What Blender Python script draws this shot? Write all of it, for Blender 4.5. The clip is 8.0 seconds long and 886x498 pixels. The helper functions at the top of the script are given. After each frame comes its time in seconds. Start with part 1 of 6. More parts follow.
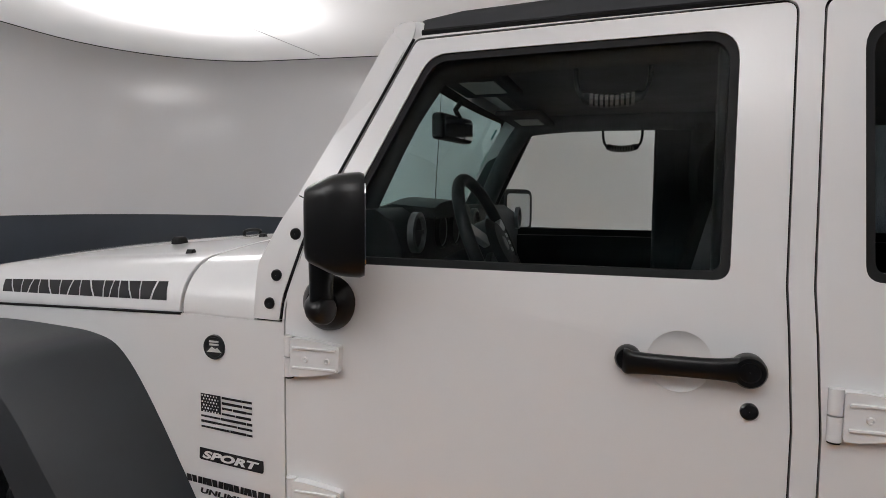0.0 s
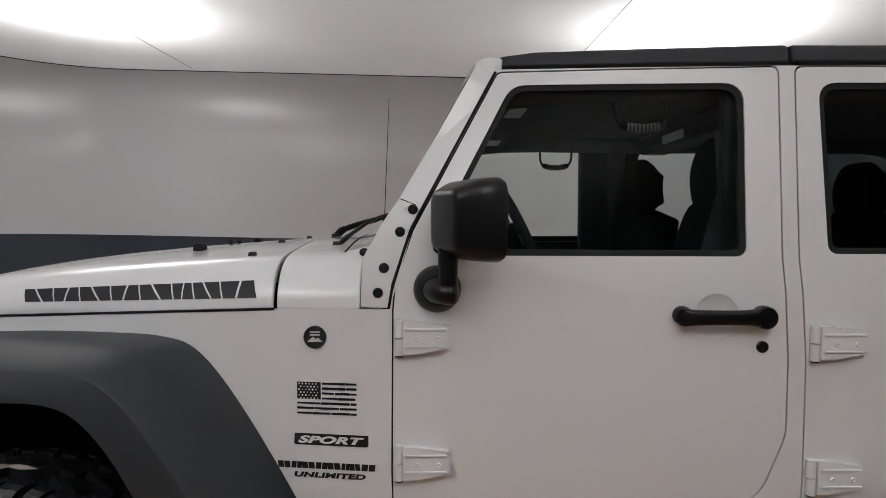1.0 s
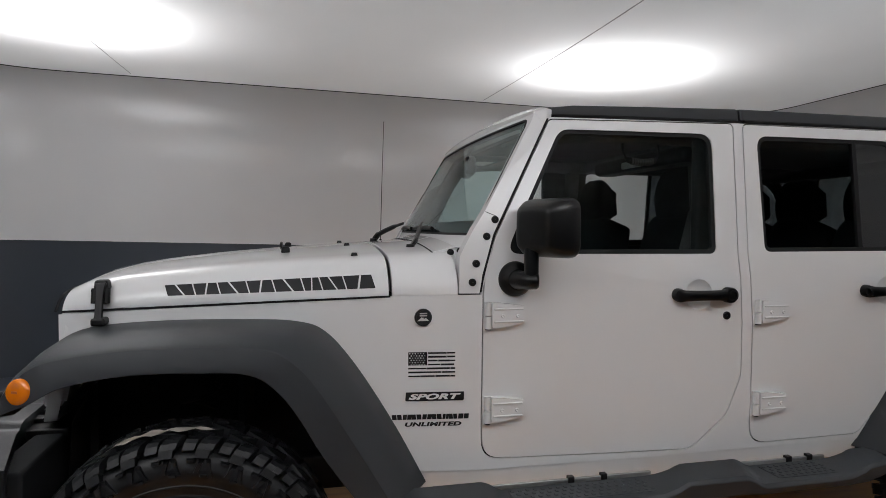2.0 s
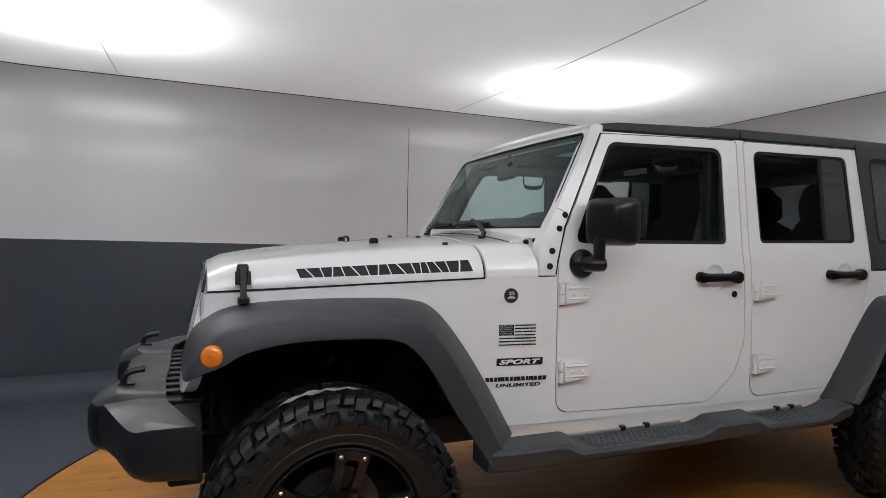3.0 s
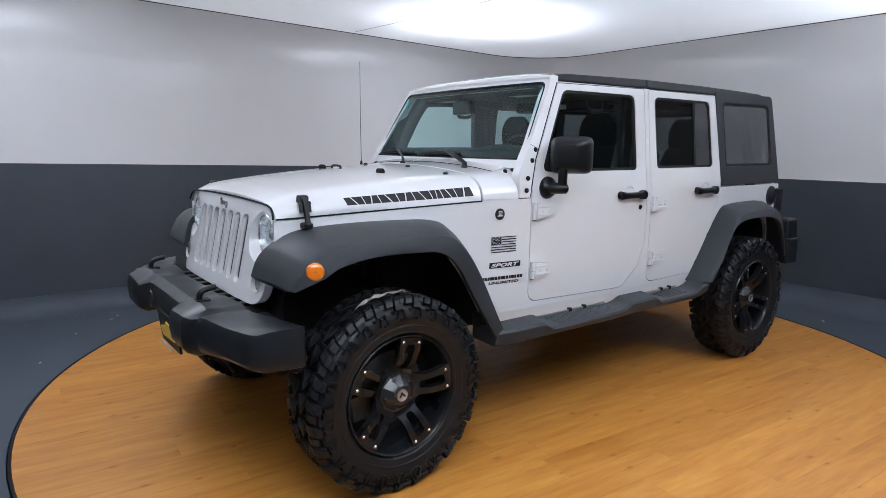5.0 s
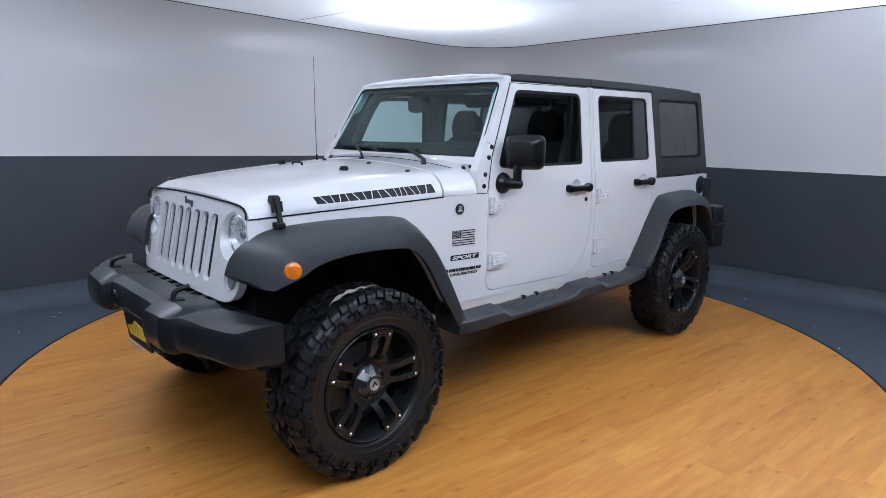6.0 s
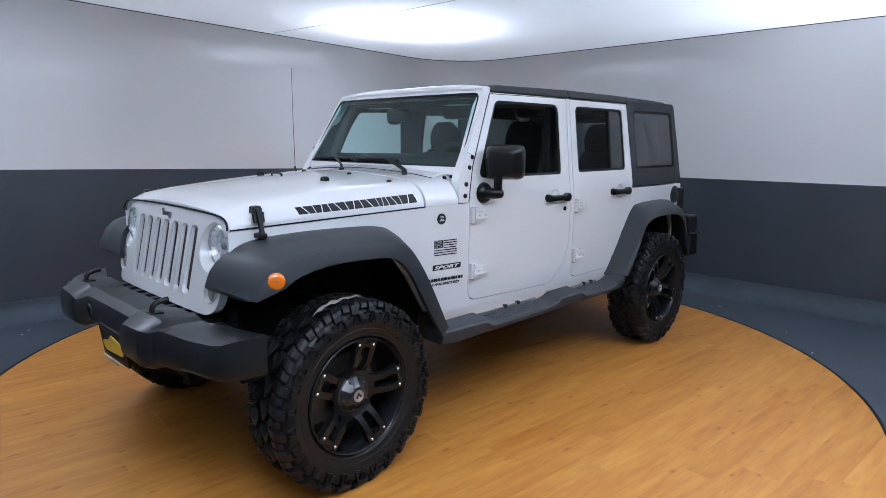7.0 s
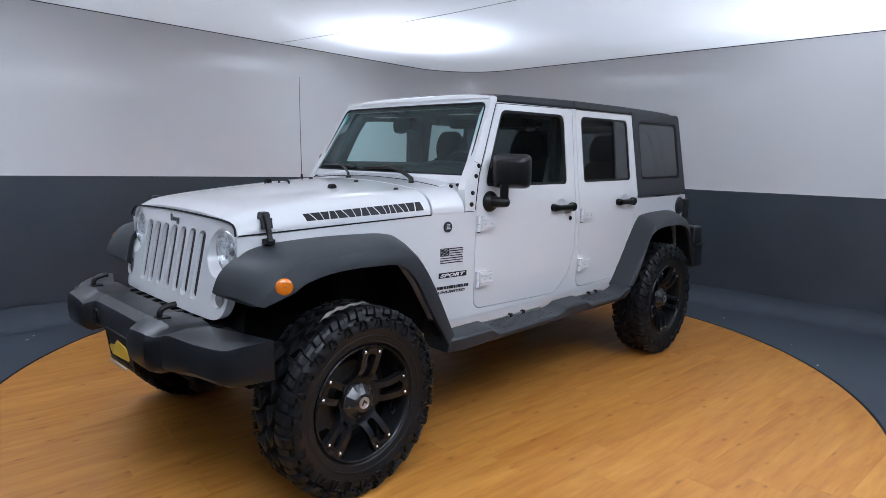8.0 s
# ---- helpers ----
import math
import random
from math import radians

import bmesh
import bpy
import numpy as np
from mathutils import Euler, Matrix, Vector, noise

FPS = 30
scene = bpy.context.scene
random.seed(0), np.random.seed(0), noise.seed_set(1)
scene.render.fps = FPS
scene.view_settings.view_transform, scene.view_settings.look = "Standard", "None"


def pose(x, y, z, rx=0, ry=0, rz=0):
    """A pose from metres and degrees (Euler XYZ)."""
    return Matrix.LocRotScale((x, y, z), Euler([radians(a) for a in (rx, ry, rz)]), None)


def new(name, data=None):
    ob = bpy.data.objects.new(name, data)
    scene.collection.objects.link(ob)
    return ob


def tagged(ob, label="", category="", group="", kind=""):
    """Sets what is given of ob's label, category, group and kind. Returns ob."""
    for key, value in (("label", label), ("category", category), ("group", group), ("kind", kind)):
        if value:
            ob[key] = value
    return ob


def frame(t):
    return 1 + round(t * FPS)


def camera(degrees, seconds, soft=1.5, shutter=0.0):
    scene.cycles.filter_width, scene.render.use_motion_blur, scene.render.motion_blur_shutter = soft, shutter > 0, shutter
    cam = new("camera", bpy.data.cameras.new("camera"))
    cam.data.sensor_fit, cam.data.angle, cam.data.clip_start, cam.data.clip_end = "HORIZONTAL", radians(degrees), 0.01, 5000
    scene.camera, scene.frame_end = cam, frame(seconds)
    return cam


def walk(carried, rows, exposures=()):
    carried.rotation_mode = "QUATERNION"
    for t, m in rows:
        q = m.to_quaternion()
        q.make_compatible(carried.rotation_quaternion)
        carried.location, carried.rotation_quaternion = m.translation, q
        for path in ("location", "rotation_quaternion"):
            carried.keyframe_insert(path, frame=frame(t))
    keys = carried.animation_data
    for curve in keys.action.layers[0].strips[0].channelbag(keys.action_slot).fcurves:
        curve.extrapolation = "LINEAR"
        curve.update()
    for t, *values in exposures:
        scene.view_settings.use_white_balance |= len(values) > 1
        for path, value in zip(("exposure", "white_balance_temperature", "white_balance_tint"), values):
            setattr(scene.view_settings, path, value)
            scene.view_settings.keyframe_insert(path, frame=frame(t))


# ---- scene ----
# ---------------------------------------------------------------- camera
cam = camera(71.16, 8.0, soft=0.8)
# seconds, eye x, y, z, yaw, pitch, roll
ROWS = [
    (0.0, 1.596, -1.894, 1.470, 16.99, -4.58, 0.36),
    (0.5, 1.337, -2.072, 1.445, 7.48, -3.42, 0.60),
    (1.0, 1.000, -2.249, 1.420, -0.72, -2.54, 0.05),
    (1.5, 0.667, -2.482, 1.422, -8.22, -1.87, 0.04),
    (2.8, -0.274, -2.824, 1.409, -19.53, -1.94, 0.63),
    (3.0, -0.412, -2.841, 1.365, -21.52, -1.29, 0.55),
    (3.5, -0.717, -2.874, 1.369, -25.76, -1.48, 0.38),
    (4.0, -0.974, -3.003, 1.414, -28.69, -4.97, 0.22),
    (4.5, -1.151, -3.005, 1.438, -32.91, -8.89, 0.55),
    (5.0, -1.364, -2.972, 1.467, -37.43, -9.51, 0.58),
    (5.2, -1.435, -2.977, 1.511, -39.39, -10.15, 0.69),
    (6.3, -1.568, -2.986, 1.549, -44.35, -10.84, 0.56),
    (6.5, -1.573, -2.983, 1.537, -44.91, -10.56, 0.47),
    (7.0, -1.587, -2.960, 1.529, -45.92, -9.80, 0.49),
    (7.5, -1.609, -2.951, 1.515, -45.95, -8.99, 0.63),
    (8.0, -1.608, -2.953, 1.516, -45.69, -8.81, 0.93),
]
EXPOSURES = [(0.0, -0.76, 6450, 12), (0.5, -0.96, 6450, 12), (1.5, -1.08, 6350, 11), (3.5, -0.45, 6150, 10), (5.0, -0.19, 5600, 11), (6.5, -0.24, 5280, 11), (7.0, -0.28, 5290, 11), (8.0, -0.33, 5410, 11)]
walk(cam, [(t, pose(x, y, z, 0, 0, yaw) @ pose(0, 0, 0, 90 + pitch) @ pose(0, 0, 0, 0, 0, roll))
           for t, x, y, z, yaw, pitch, roll in ROWS], EXPOSURES)

# ---------------------------------------------------------------- light
world = bpy.data.worlds.new("world")
scene.world = world
world.use_nodes = True
world.node_tree.nodes["Background"].inputs["Color"].default_value = (0.55, 0.57, 0.6, 1)
world.node_tree.nodes["Background"].inputs["Strength"].default_value = 0.05


def seam_z(x, y):
    """Height of the joint between wall and stretched ceiling."""
    return 2.70 - 0.020 * x - 0.003 * y


def band_z(x, y):
    """Height of the dark dado's upper edge."""
    return 1.277 - 0.020 * x - 0.003 * y


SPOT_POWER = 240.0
# last entry: added fill for the x1 wall, lifted to leave no spot
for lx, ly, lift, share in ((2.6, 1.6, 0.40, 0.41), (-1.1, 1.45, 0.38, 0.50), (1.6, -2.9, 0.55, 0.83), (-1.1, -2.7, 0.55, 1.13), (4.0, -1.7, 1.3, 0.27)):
    lamp = bpy.data.lights.new("ceiling_lamp_and_fill", "AREA")
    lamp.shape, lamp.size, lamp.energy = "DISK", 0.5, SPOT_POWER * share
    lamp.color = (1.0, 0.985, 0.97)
    ob = new("ceiling_lamp_and_fill", lamp)
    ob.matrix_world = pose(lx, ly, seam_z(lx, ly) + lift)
    tagged(ob, "round light behind the stretched translucent ceiling, the fifth an added fill", "lamp", "ceiling lamps")

# ---------------------------------------------------------------- materials


def material(name):
    m = bpy.data.materials.new(name)
    m.use_nodes = True
    return m, m.node_tree.nodes, m.node_tree.links, m.node_tree.nodes["Principled BSDF"]


def noise_tex(nodes, links, scale, detail=3.0, rough=0.6, stretch=None):
    tex = nodes.new("ShaderNodeTexNoise")
    tex.inputs["Scale"].default_value, tex.inputs["Detail"].default_value = scale, detail
    tex.inputs["Roughness"].default_value = rough
    co = nodes.new("ShaderNodeTexCoord")
    mp = nodes.new("ShaderNodeMapping")
    if stretch:
        mp.inputs["Scale"].default_value = stretch
    links.new(co.outputs["Object"], mp.inputs["Vector"])
    links.new(mp.outputs["Vector"], tex.inputs["Vector"])
    return tex, mp


def ramp(nodes, links, source, stops):
    r = nodes.new("ShaderNodeValToRGB")
    el = r.color_ramp.elements
    while len(el) < len(stops):
        el.new(0.5)
    for e, (p, c) in zip(el, stops):
        e.position, e.color = p, (*c, 1) if len(c) == 3 else c
    links.new(source, r.inputs["Fac"])
    return r


def surface(name, color, rough, metal=0.0, coat=0.0, coat_rough=0.05, vary=0.06, scale=3.0, grain=0.0, grain_scale=400.0,
            wave=0.0, wave_scale=2.0, rough_vary=0.08, specular=0.5):
    """A painted, moulded or cast surface: colour drifts softly at one scale, fine relief at another."""
    m, nodes, links, b = material(name)
    tex, _ = noise_tex(nodes, links, scale, 4.0)
    lo = tuple(max(0.0, c * (1 - vary)) for c in color)
    hi = tuple(min(1.0, c * (1 + vary)) for c in color)
    r = ramp(nodes, links, tex.outputs["Fac"], [(0.3, lo), (0.7, hi)])
    links.new(r.outputs["Color"], b.inputs["Base Color"])
    rr = nodes.new("ShaderNodeMapRange")
    rr.inputs["To Min"].default_value, rr.inputs["To Max"].default_value = max(0.0, rough - rough_vary), min(1.0, rough + rough_vary)
    links.new(tex.outputs["Fac"], rr.inputs["Value"])
    links.new(rr.outputs["Result"], b.inputs["Roughness"])
    b.inputs["Metallic"].default_value = metal
    b.inputs["Coat Weight"].default_value = coat
    b.inputs["Coat Roughness"].default_value = coat_rough
    b.inputs["Specular IOR Level"].default_value = specular
    last = None
    for strength, sc, dist in ((grain, grain_scale, 0.001), (wave, wave_scale, 0.02)):
        if strength:
            t2, _ = noise_tex(nodes, links, sc, 2.0)
            bump = nodes.new("ShaderNodeBump")
            bump.inputs["Strength"].default_value, bump.inputs["Distance"].default_value = strength, dist
            links.new(t2.outputs["Fac"], bump.inputs["Height"])
            if last:
                links.new(last.outputs["Normal"], bump.inputs["Normal"])
            last = bump
    if last:
        links.new(last.outputs["Normal"], b.inputs["Normal"])
    return m


def glass(name, tint, gloss=0.03, skin=0.03, slant=4.0):
    """A thin pane: tinted see-through film with a mirror-like skin that strengthens at a slant."""
    m, nodes, links, b = material(name)
    nodes.remove(b)
    clear, shine, mix = nodes.new("ShaderNodeBsdfTransparent"), nodes.new("ShaderNodeBsdfGlossy"), nodes.new("ShaderNodeMixShader")
    weight = nodes.new("ShaderNodeLayerWeight")
    weight.inputs["Blend"].default_value = 0.5
    power, scale = nodes.new("ShaderNodeMath"), nodes.new("ShaderNodeMath")
    power.operation, scale.operation = "POWER", "MULTIPLY_ADD"
    power.inputs[1].default_value = slant
    scale.inputs[1].default_value, scale.inputs[2].default_value = 0.85, skin
    links.new(weight.outputs["Facing"], power.inputs[0])
    links.new(power.outputs[0], scale.inputs[0])
    clear.inputs["Color"].default_value = (*tint, 1)
    shine.inputs["Roughness"].default_value = gloss
    links.new(scale.outputs[0], mix.inputs["Fac"])
    links.new(clear.outputs["BSDF"], mix.inputs[1])
    links.new(shine.outputs["BSDF"], mix.inputs[2])
    links.new(mix.outputs["Shader"], nodes["Material Output"].inputs["Surface"])
    return m


PAINT = surface("white_paint", (0.78, 0.78, 0.785), 0.32, coat=1.0, coat_rough=0.04, vary=0.012, scale=2.0, wave=0.05, wave_scale=5.0)
GRILLE_PAINT = surface("grille_paint", (0.78, 0.78, 0.78), 0.34, coat=0.8, coat_rough=0.08, vary=0.015, scale=3.0)
PLASTIC = surface("textured_plastic", (0.0062, 0.0075, 0.0094), 0.38, vary=0.12, scale=6.0, grain=0.2, grain_scale=900.0, specular=0.5)
FLARE_PLASTIC = surface("flare_plastic", (0.022, 0.0250, 0.0292), 0.50, vary=0.12, scale=6.0, grain=0.3, grain_scale=900.0, specular=0.40)
TOP_PLASTIC = surface("hardtop_plastic", (0.028, 0.030, 0.034), 0.52, vary=0.10, scale=5.0, grain=0.35, grain_scale=700.0, specular=0.3)
BLACK = surface("black_plastic", (0.0065, 0.0066, 0.007), 0.42, vary=0.15, scale=9.0, grain=0.15, grain_scale=800.0, specular=0.3)
SATIN_BLACK = surface("satin_black_plastic", (0.0035, 0.0037, 0.0042), 0.30, vary=0.12, scale=9.0, grain=0.10, grain_scale=700.0, specular=0.32)
GLOSS_BLACK = surface("gloss_black", (0.008, 0.008, 0.009), 0.2, coat=0.3, vary=0.1, scale=12.0, specular=0.35)
RUBBER = surface("rubber_seal", (0.008, 0.008, 0.009), 0.62, vary=0.15, scale=14.0, specular=0.2)
TYRE = surface("tyre_rubber", (0.0072, 0.0080, 0.0092), 0.46, vary=0.35, scale=18.0, grain=0.4, grain_scale=160.0, specular=0.30)
WHEEL_BLACK = surface("satin_black_alloy", (0.0085, 0.0095, 0.0110), 0.22, vary=0.15, scale=10.0, rough_vary=0.04, specular=0.28)
CHROME = surface("bright_metal", (0.62, 0.62, 0.62), 0.14, metal=1.0, vary=0.06, scale=30.0)
STEEL = surface("dull_steel", (0.10, 0.10, 0.10), 0.45, metal=0.8, vary=0.3, scale=12.0)
UNDER = surface("underbody", (0.014, 0.015, 0.0165), 0.80, vary=0.4, scale=6.0, grain=0.3, grain_scale=120.0, specular=0.2)
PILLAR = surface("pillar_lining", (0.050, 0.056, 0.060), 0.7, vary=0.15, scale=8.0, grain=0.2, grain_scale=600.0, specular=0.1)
LINER = surface("headliner", (0.070, 0.075, 0.079), 0.85, vary=0.2, scale=8.0, grain=0.3, grain_scale=500.0, specular=0.1)
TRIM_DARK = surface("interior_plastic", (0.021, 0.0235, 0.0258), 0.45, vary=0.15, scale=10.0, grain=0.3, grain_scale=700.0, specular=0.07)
CLOTH = surface("seat_cloth", (0.013, 0.014, 0.016), 0.9, vary=0.25, scale=20.0, grain=0.15, grain_scale=300.0, specular=0.1)
SILVER = surface("silver_trim", (0.35, 0.36, 0.37), 0.35, metal=0.7, vary=0.05, scale=20.0)
BADGE = surface("badge_metal", (0.040, 0.042, 0.045), 0.32, metal=0.5, vary=0.08, scale=40.0)
DARK_CHROME = surface("dull_metal_trim", (0.12, 0.125, 0.13), 0.35, metal=0.6, vary=0.05, scale=20.0)
PALE = surface("pale_label", (0.55, 0.56, 0.55), 0.6, vary=0.08, scale=30.0)
DECAL = surface("dark_vinyl", (0.016, 0.016, 0.018), 0.42, vary=0.12, scale=40.0, specular=0.2)
DECAL_LIGHT = surface("light_vinyl", (0.74, 0.74, 0.74), 0.4, vary=0.03, scale=40.0)
AMBER = surface("amber_lens", (0.60, 0.150, 0.001), 0.16, coat=0.45, coat_rough=0.03, vary=0.06, scale=60.0)
RED_LENS = surface("red_lens", (0.16, 0.010, 0.012), 0.15, coat=0.8, vary=0.1, scale=40.0)
PLATE_YELLOW = surface("plate_yellow", (0.80, 0.55, 0.03), 0.4, vary=0.05, scale=30.0)
WINDSCREEN = glass("windscreen_glass", (0.79, 0.935, 0.93), 0.02, 0.036, 5.0)
SIDE_GLASS = glass("side_glass", (0.94, 0.96, 0.955), 0.02, 0.002, 7.0)
TINT_GLASS = glass("privacy_glass", (0.36, 0.39, 0.40), 0.05, 0.085)
LENS = glass("headlamp_glass", (0.95, 0.96, 0.97), 0.02, 0.04)
WALL_WHITE = surface("white_wall_film", (0.75, 0.75, 0.76), 0.12, vary=0.02, scale=0.8, wave=0.10, wave_scale=1.1, rough_vary=0.05, specular=0.65)
WALL_DARK = surface("dark_dado_film", (0.047, 0.056, 0.071), 0.36, vary=0.10, scale=1.2, wave=0.06, wave_scale=1.5)
FLOOR_GREY = surface("dark_floor_paint", (0.055, 0.066, 0.083), 0.60, vary=0.14, scale=2.2, grain=0.15, grain_scale=90.0, specular=0.3)
UNSEEN_DARK = surface("unseen_dark_wall", (0.07, 0.07, 0.075), 0.8, vary=0.2, scale=1.5)
SEAM = surface("dark_seam", (0.03, 0.03, 0.03), 0.7, vary=0.2, scale=9.0)


def ceiling_film():
    """Stretched white film that lets the lamps above glow through it."""
    m, nodes, links, b = material("ceiling_film")
    nodes.remove(b)
    tex, _ = noise_tex(nodes, links, 0.7, 2.0)
    r = ramp(nodes, links, tex.outputs["Fac"], [(0.3, (0.80, 0.80, 0.80)), (0.7, (0.84, 0.84, 0.84))])
    dif, trans, mix = nodes.new("ShaderNodeBsdfDiffuse"), nodes.new("ShaderNodeBsdfTranslucent"), nodes.new("ShaderNodeMixShader")
    links.new(r.outputs["Color"], dif.inputs["Color"])
    links.new(r.outputs["Color"], trans.inputs["Color"])
    mix.inputs["Fac"].default_value = 0.45
    links.new(dif.outputs["BSDF"], mix.inputs[1])
    links.new(trans.outputs["BSDF"], mix.inputs[2])
    links.new(mix.outputs["Shader"], nodes["Material Output"].inputs["Surface"])
    return m


CEILING = ceiling_film()
BOUNCE_WHITE = surface("bounce_lining", (0.86, 0.86, 0.855), 0.8, vary=0.04, scale=1.5)
FILM_SEAM = surface("film_seam", (0.32, 0.32, 0.32), 0.6, vary=0.1, scale=9.0)


def wood():
    """Honey-coloured laminate: long grain, knots, and a tone of its own for every plank."""
    m, nodes, links, b = material("laminate_wood")
    info = nodes.new("ShaderNodeObjectInfo")
    grain, mp = noise_tex(nodes, links, 4.0, 5.0, 0.6, (0.8, 6.0, 1.0))
    shift = nodes.new("ShaderNodeCombineXYZ")
    mul = nodes.new("ShaderNodeMath")
    mul.operation = "MULTIPLY"
    mul.inputs[1].default_value = 37.0
    links.new(info.outputs["Random"], mul.inputs[0])
    links.new(mul.outputs[0], shift.inputs["X"])
    links.new(mul.outputs[0], shift.inputs["Y"])
    links.new(shift.outputs[0], mp.inputs["Location"])
    base = ramp(nodes, links, grain.outputs["Fac"], [(0.20, (0.356, 0.135, 0.0180)), (0.5, (0.468, 0.203, 0.0333)), (0.80, (0.549, 0.266, 0.0540))])
    tone = ramp(nodes, links, info.outputs["Random"], [(0.0, (0.92, 0.89, 0.84)), (0.3, (0.98, 0.96, 0.93)), (0.6, (1.0, 1.0, 1.0)), (1.0, (1.05, 1.06, 1.07))])
    mixc = nodes.new("ShaderNodeMix")
    mixc.data_type, mixc.blend_type = "RGBA", "MULTIPLY"
    mixc.inputs["Factor"].default_value = 1.0
    links.new(base.outputs["Color"], mixc.inputs["A"])
    links.new(tone.outputs["Color"], mixc.inputs["B"])
    knot = nodes.new("ShaderNodeTexVoronoi")
    knot.voronoi_dimensions = "2D"
    knot.inputs["Scale"].default_value = 2.4
    links.new(mp.outputs["Vector"], knot.inputs["Vector"])
    mp2 = nodes.new("ShaderNodeMapping")
    mp2.inputs["Scale"].default_value = (1.0, 0.28, 1.0)
    links.new(mp.outputs["Vector"], mp2.inputs["Vector"])
    links.new(mp2.outputs["Vector"], knot.inputs["Vector"])
    kr = ramp(nodes, links, knot.outputs["Distance"], [(0.0, (0.30, 0.19, 0.12)), (0.022, (0.52, 0.40, 0.31)), (0.045, (0.86, 0.80, 0.74)), (0.085, (1.0, 1.0, 1.0))])
    mixk = nodes.new("ShaderNodeMix")
    mixk.data_type, mixk.blend_type = "RGBA", "MULTIPLY"
    mixk.inputs["Factor"].default_value = 0.62
    links.new(mixc.outputs["Result"], mixk.inputs["A"])
    links.new(kr.outputs["Color"], mixk.inputs["B"])
    dash, _ = noise_tex(nodes, links, 9.0, 2.0, 0.5, (1.0, 7.0, 1.0))
    links.new(mp.outputs["Vector"], dash.inputs["Vector"])
    dash.inputs["Scale"].default_value = 7.0
    dr = ramp(nodes, links, dash.outputs["Fac"], [(0.0, (1.0, 1.0, 1.0)), (0.62, (1.0, 1.0, 1.0)), (0.74, (0.66, 0.56, 0.46))])
    mixd = nodes.new("ShaderNodeMix")
    mixd.data_type, mixd.blend_type = "RGBA", "MULTIPLY"
    mixd.inputs["Factor"].default_value = 0.45
    links.new(mixk.outputs["Result"], mixd.inputs["A"])
    links.new(dr.outputs["Color"], mixd.inputs["B"])
    streak, _ = noise_tex(nodes, links, 1.6, 3.0, 0.55, (0.55, 5.0, 1.0))
    links.new(mp.outputs["Vector"], streak.inputs["Vector"])
    sr = ramp(nodes, links, streak.outputs["Fac"], [(0.26, (0.84, 0.70, 0.52)), (0.47, (1.0, 1.0, 1.0)), (0.70, (1.10, 1.16, 1.30))])
    mixs = nodes.new("ShaderNodeMix")
    mixs.data_type, mixs.blend_type = "RGBA", "MULTIPLY"
    mixs.inputs["Factor"].default_value = 1.0
    links.new(mixd.outputs["Result"], mixs.inputs["A"])
    links.new(sr.outputs["Color"], mixs.inputs["B"])
    links.new(mixs.outputs["Result"], b.inputs["Base Color"])
    rr = nodes.new("ShaderNodeMapRange")
    rr.inputs["To Min"].default_value, rr.inputs["To Max"].default_value = 0.34, 0.50
    links.new(grain.outputs["Fac"], rr.inputs["Value"])
    links.new(rr.outputs["Result"], b.inputs["Roughness"])
    bump = nodes.new("ShaderNodeBump")
    bump.inputs["Strength"].default_value, bump.inputs["Distance"].default_value = 0.08, 0.001
    links.new(grain.outputs["Fac"], bump.inputs["Height"])
    links.new(bump.outputs["Normal"], b.inputs["Normal"])
    return m


WOOD = wood()

# ---------------------------------------------------------------- mesh helpers


def lerp(a, b, t):
    return a + (b - a) * t


def curve_at(stops, x):
    """Piecewise linear value at x from (x, value) stops."""
    if x <= stops[0][0]:
        return stops[0][1]
    for (x0, v0), (x1, v1) in zip(stops, stops[1:]):
        if x <= x1:
            return lerp(v0, v1, (x - x0) / (x1 - x0))
    return stops[-1][1]


def link(name, bm, mat, parent=None, label="", smooth=35.0, bevel=0.0, segments=2):
    """Turns a bmesh into one mesh object, under parent."""
    bmesh.ops.remove_doubles(bm, verts=bm.verts, dist=0.00005)
    bmesh.ops.recalc_face_normals(bm, faces=bm.faces)
    me = bpy.data.meshes.new(name)
    bm.to_mesh(me)
    bm.free()
    mats = mat if isinstance(mat, (list, tuple)) else [mat]
    for x in mats:
        me.materials.append(x)
    me.shade_smooth()
    me.set_sharp_from_angle(angle=radians(smooth))
    ob = new(name, me)
    if parent:
        ob.parent = parent
    if label:
        ob["label"] = label
    if bevel:
        mod = ob.modifiers.new("edge", "BEVEL")
        mod.width, mod.segments, mod.limit_method, mod.angle_limit = bevel, segments, "ANGLE", radians(38)
        mod.harden_normals = True
    return ob


part = link


def again(ob, m=None, parent=None):
    """A second object on the same mesh."""
    o = ob.copy()
    scene.collection.objects.link(o)
    if parent is not None:
        o.parent = parent
    if m is not None:
        o.matrix_basis = m
    return o


def add_box(bm, x0, x1, y0, y1, z0, z1, m=None, taper=0.0):
    vs = []
    for z, k in ((z0, 0.0), (z1, taper)):
        cx, cy = (x0 + x1) / 2, (y0 + y1) / 2
        for x, y in ((x0, y0), (x1, y0), (x1, y1), (x0, y1)):
            v = Vector((lerp(x, cx, k), lerp(y, cy, k), z))
            vs.append(bm.verts.new(m @ v if m else v))
    for f in ((0, 3, 2, 1), (4, 5, 6, 7), (0, 1, 5, 4), (1, 2, 6, 5), (2, 3, 7, 6), (3, 0, 4, 7)):
        bm.faces.new([vs[i] for i in f])
    return vs


def box_bm(*a, **k):
    bm = bmesh.new()
    add_box(bm, *a, **k)
    return bm


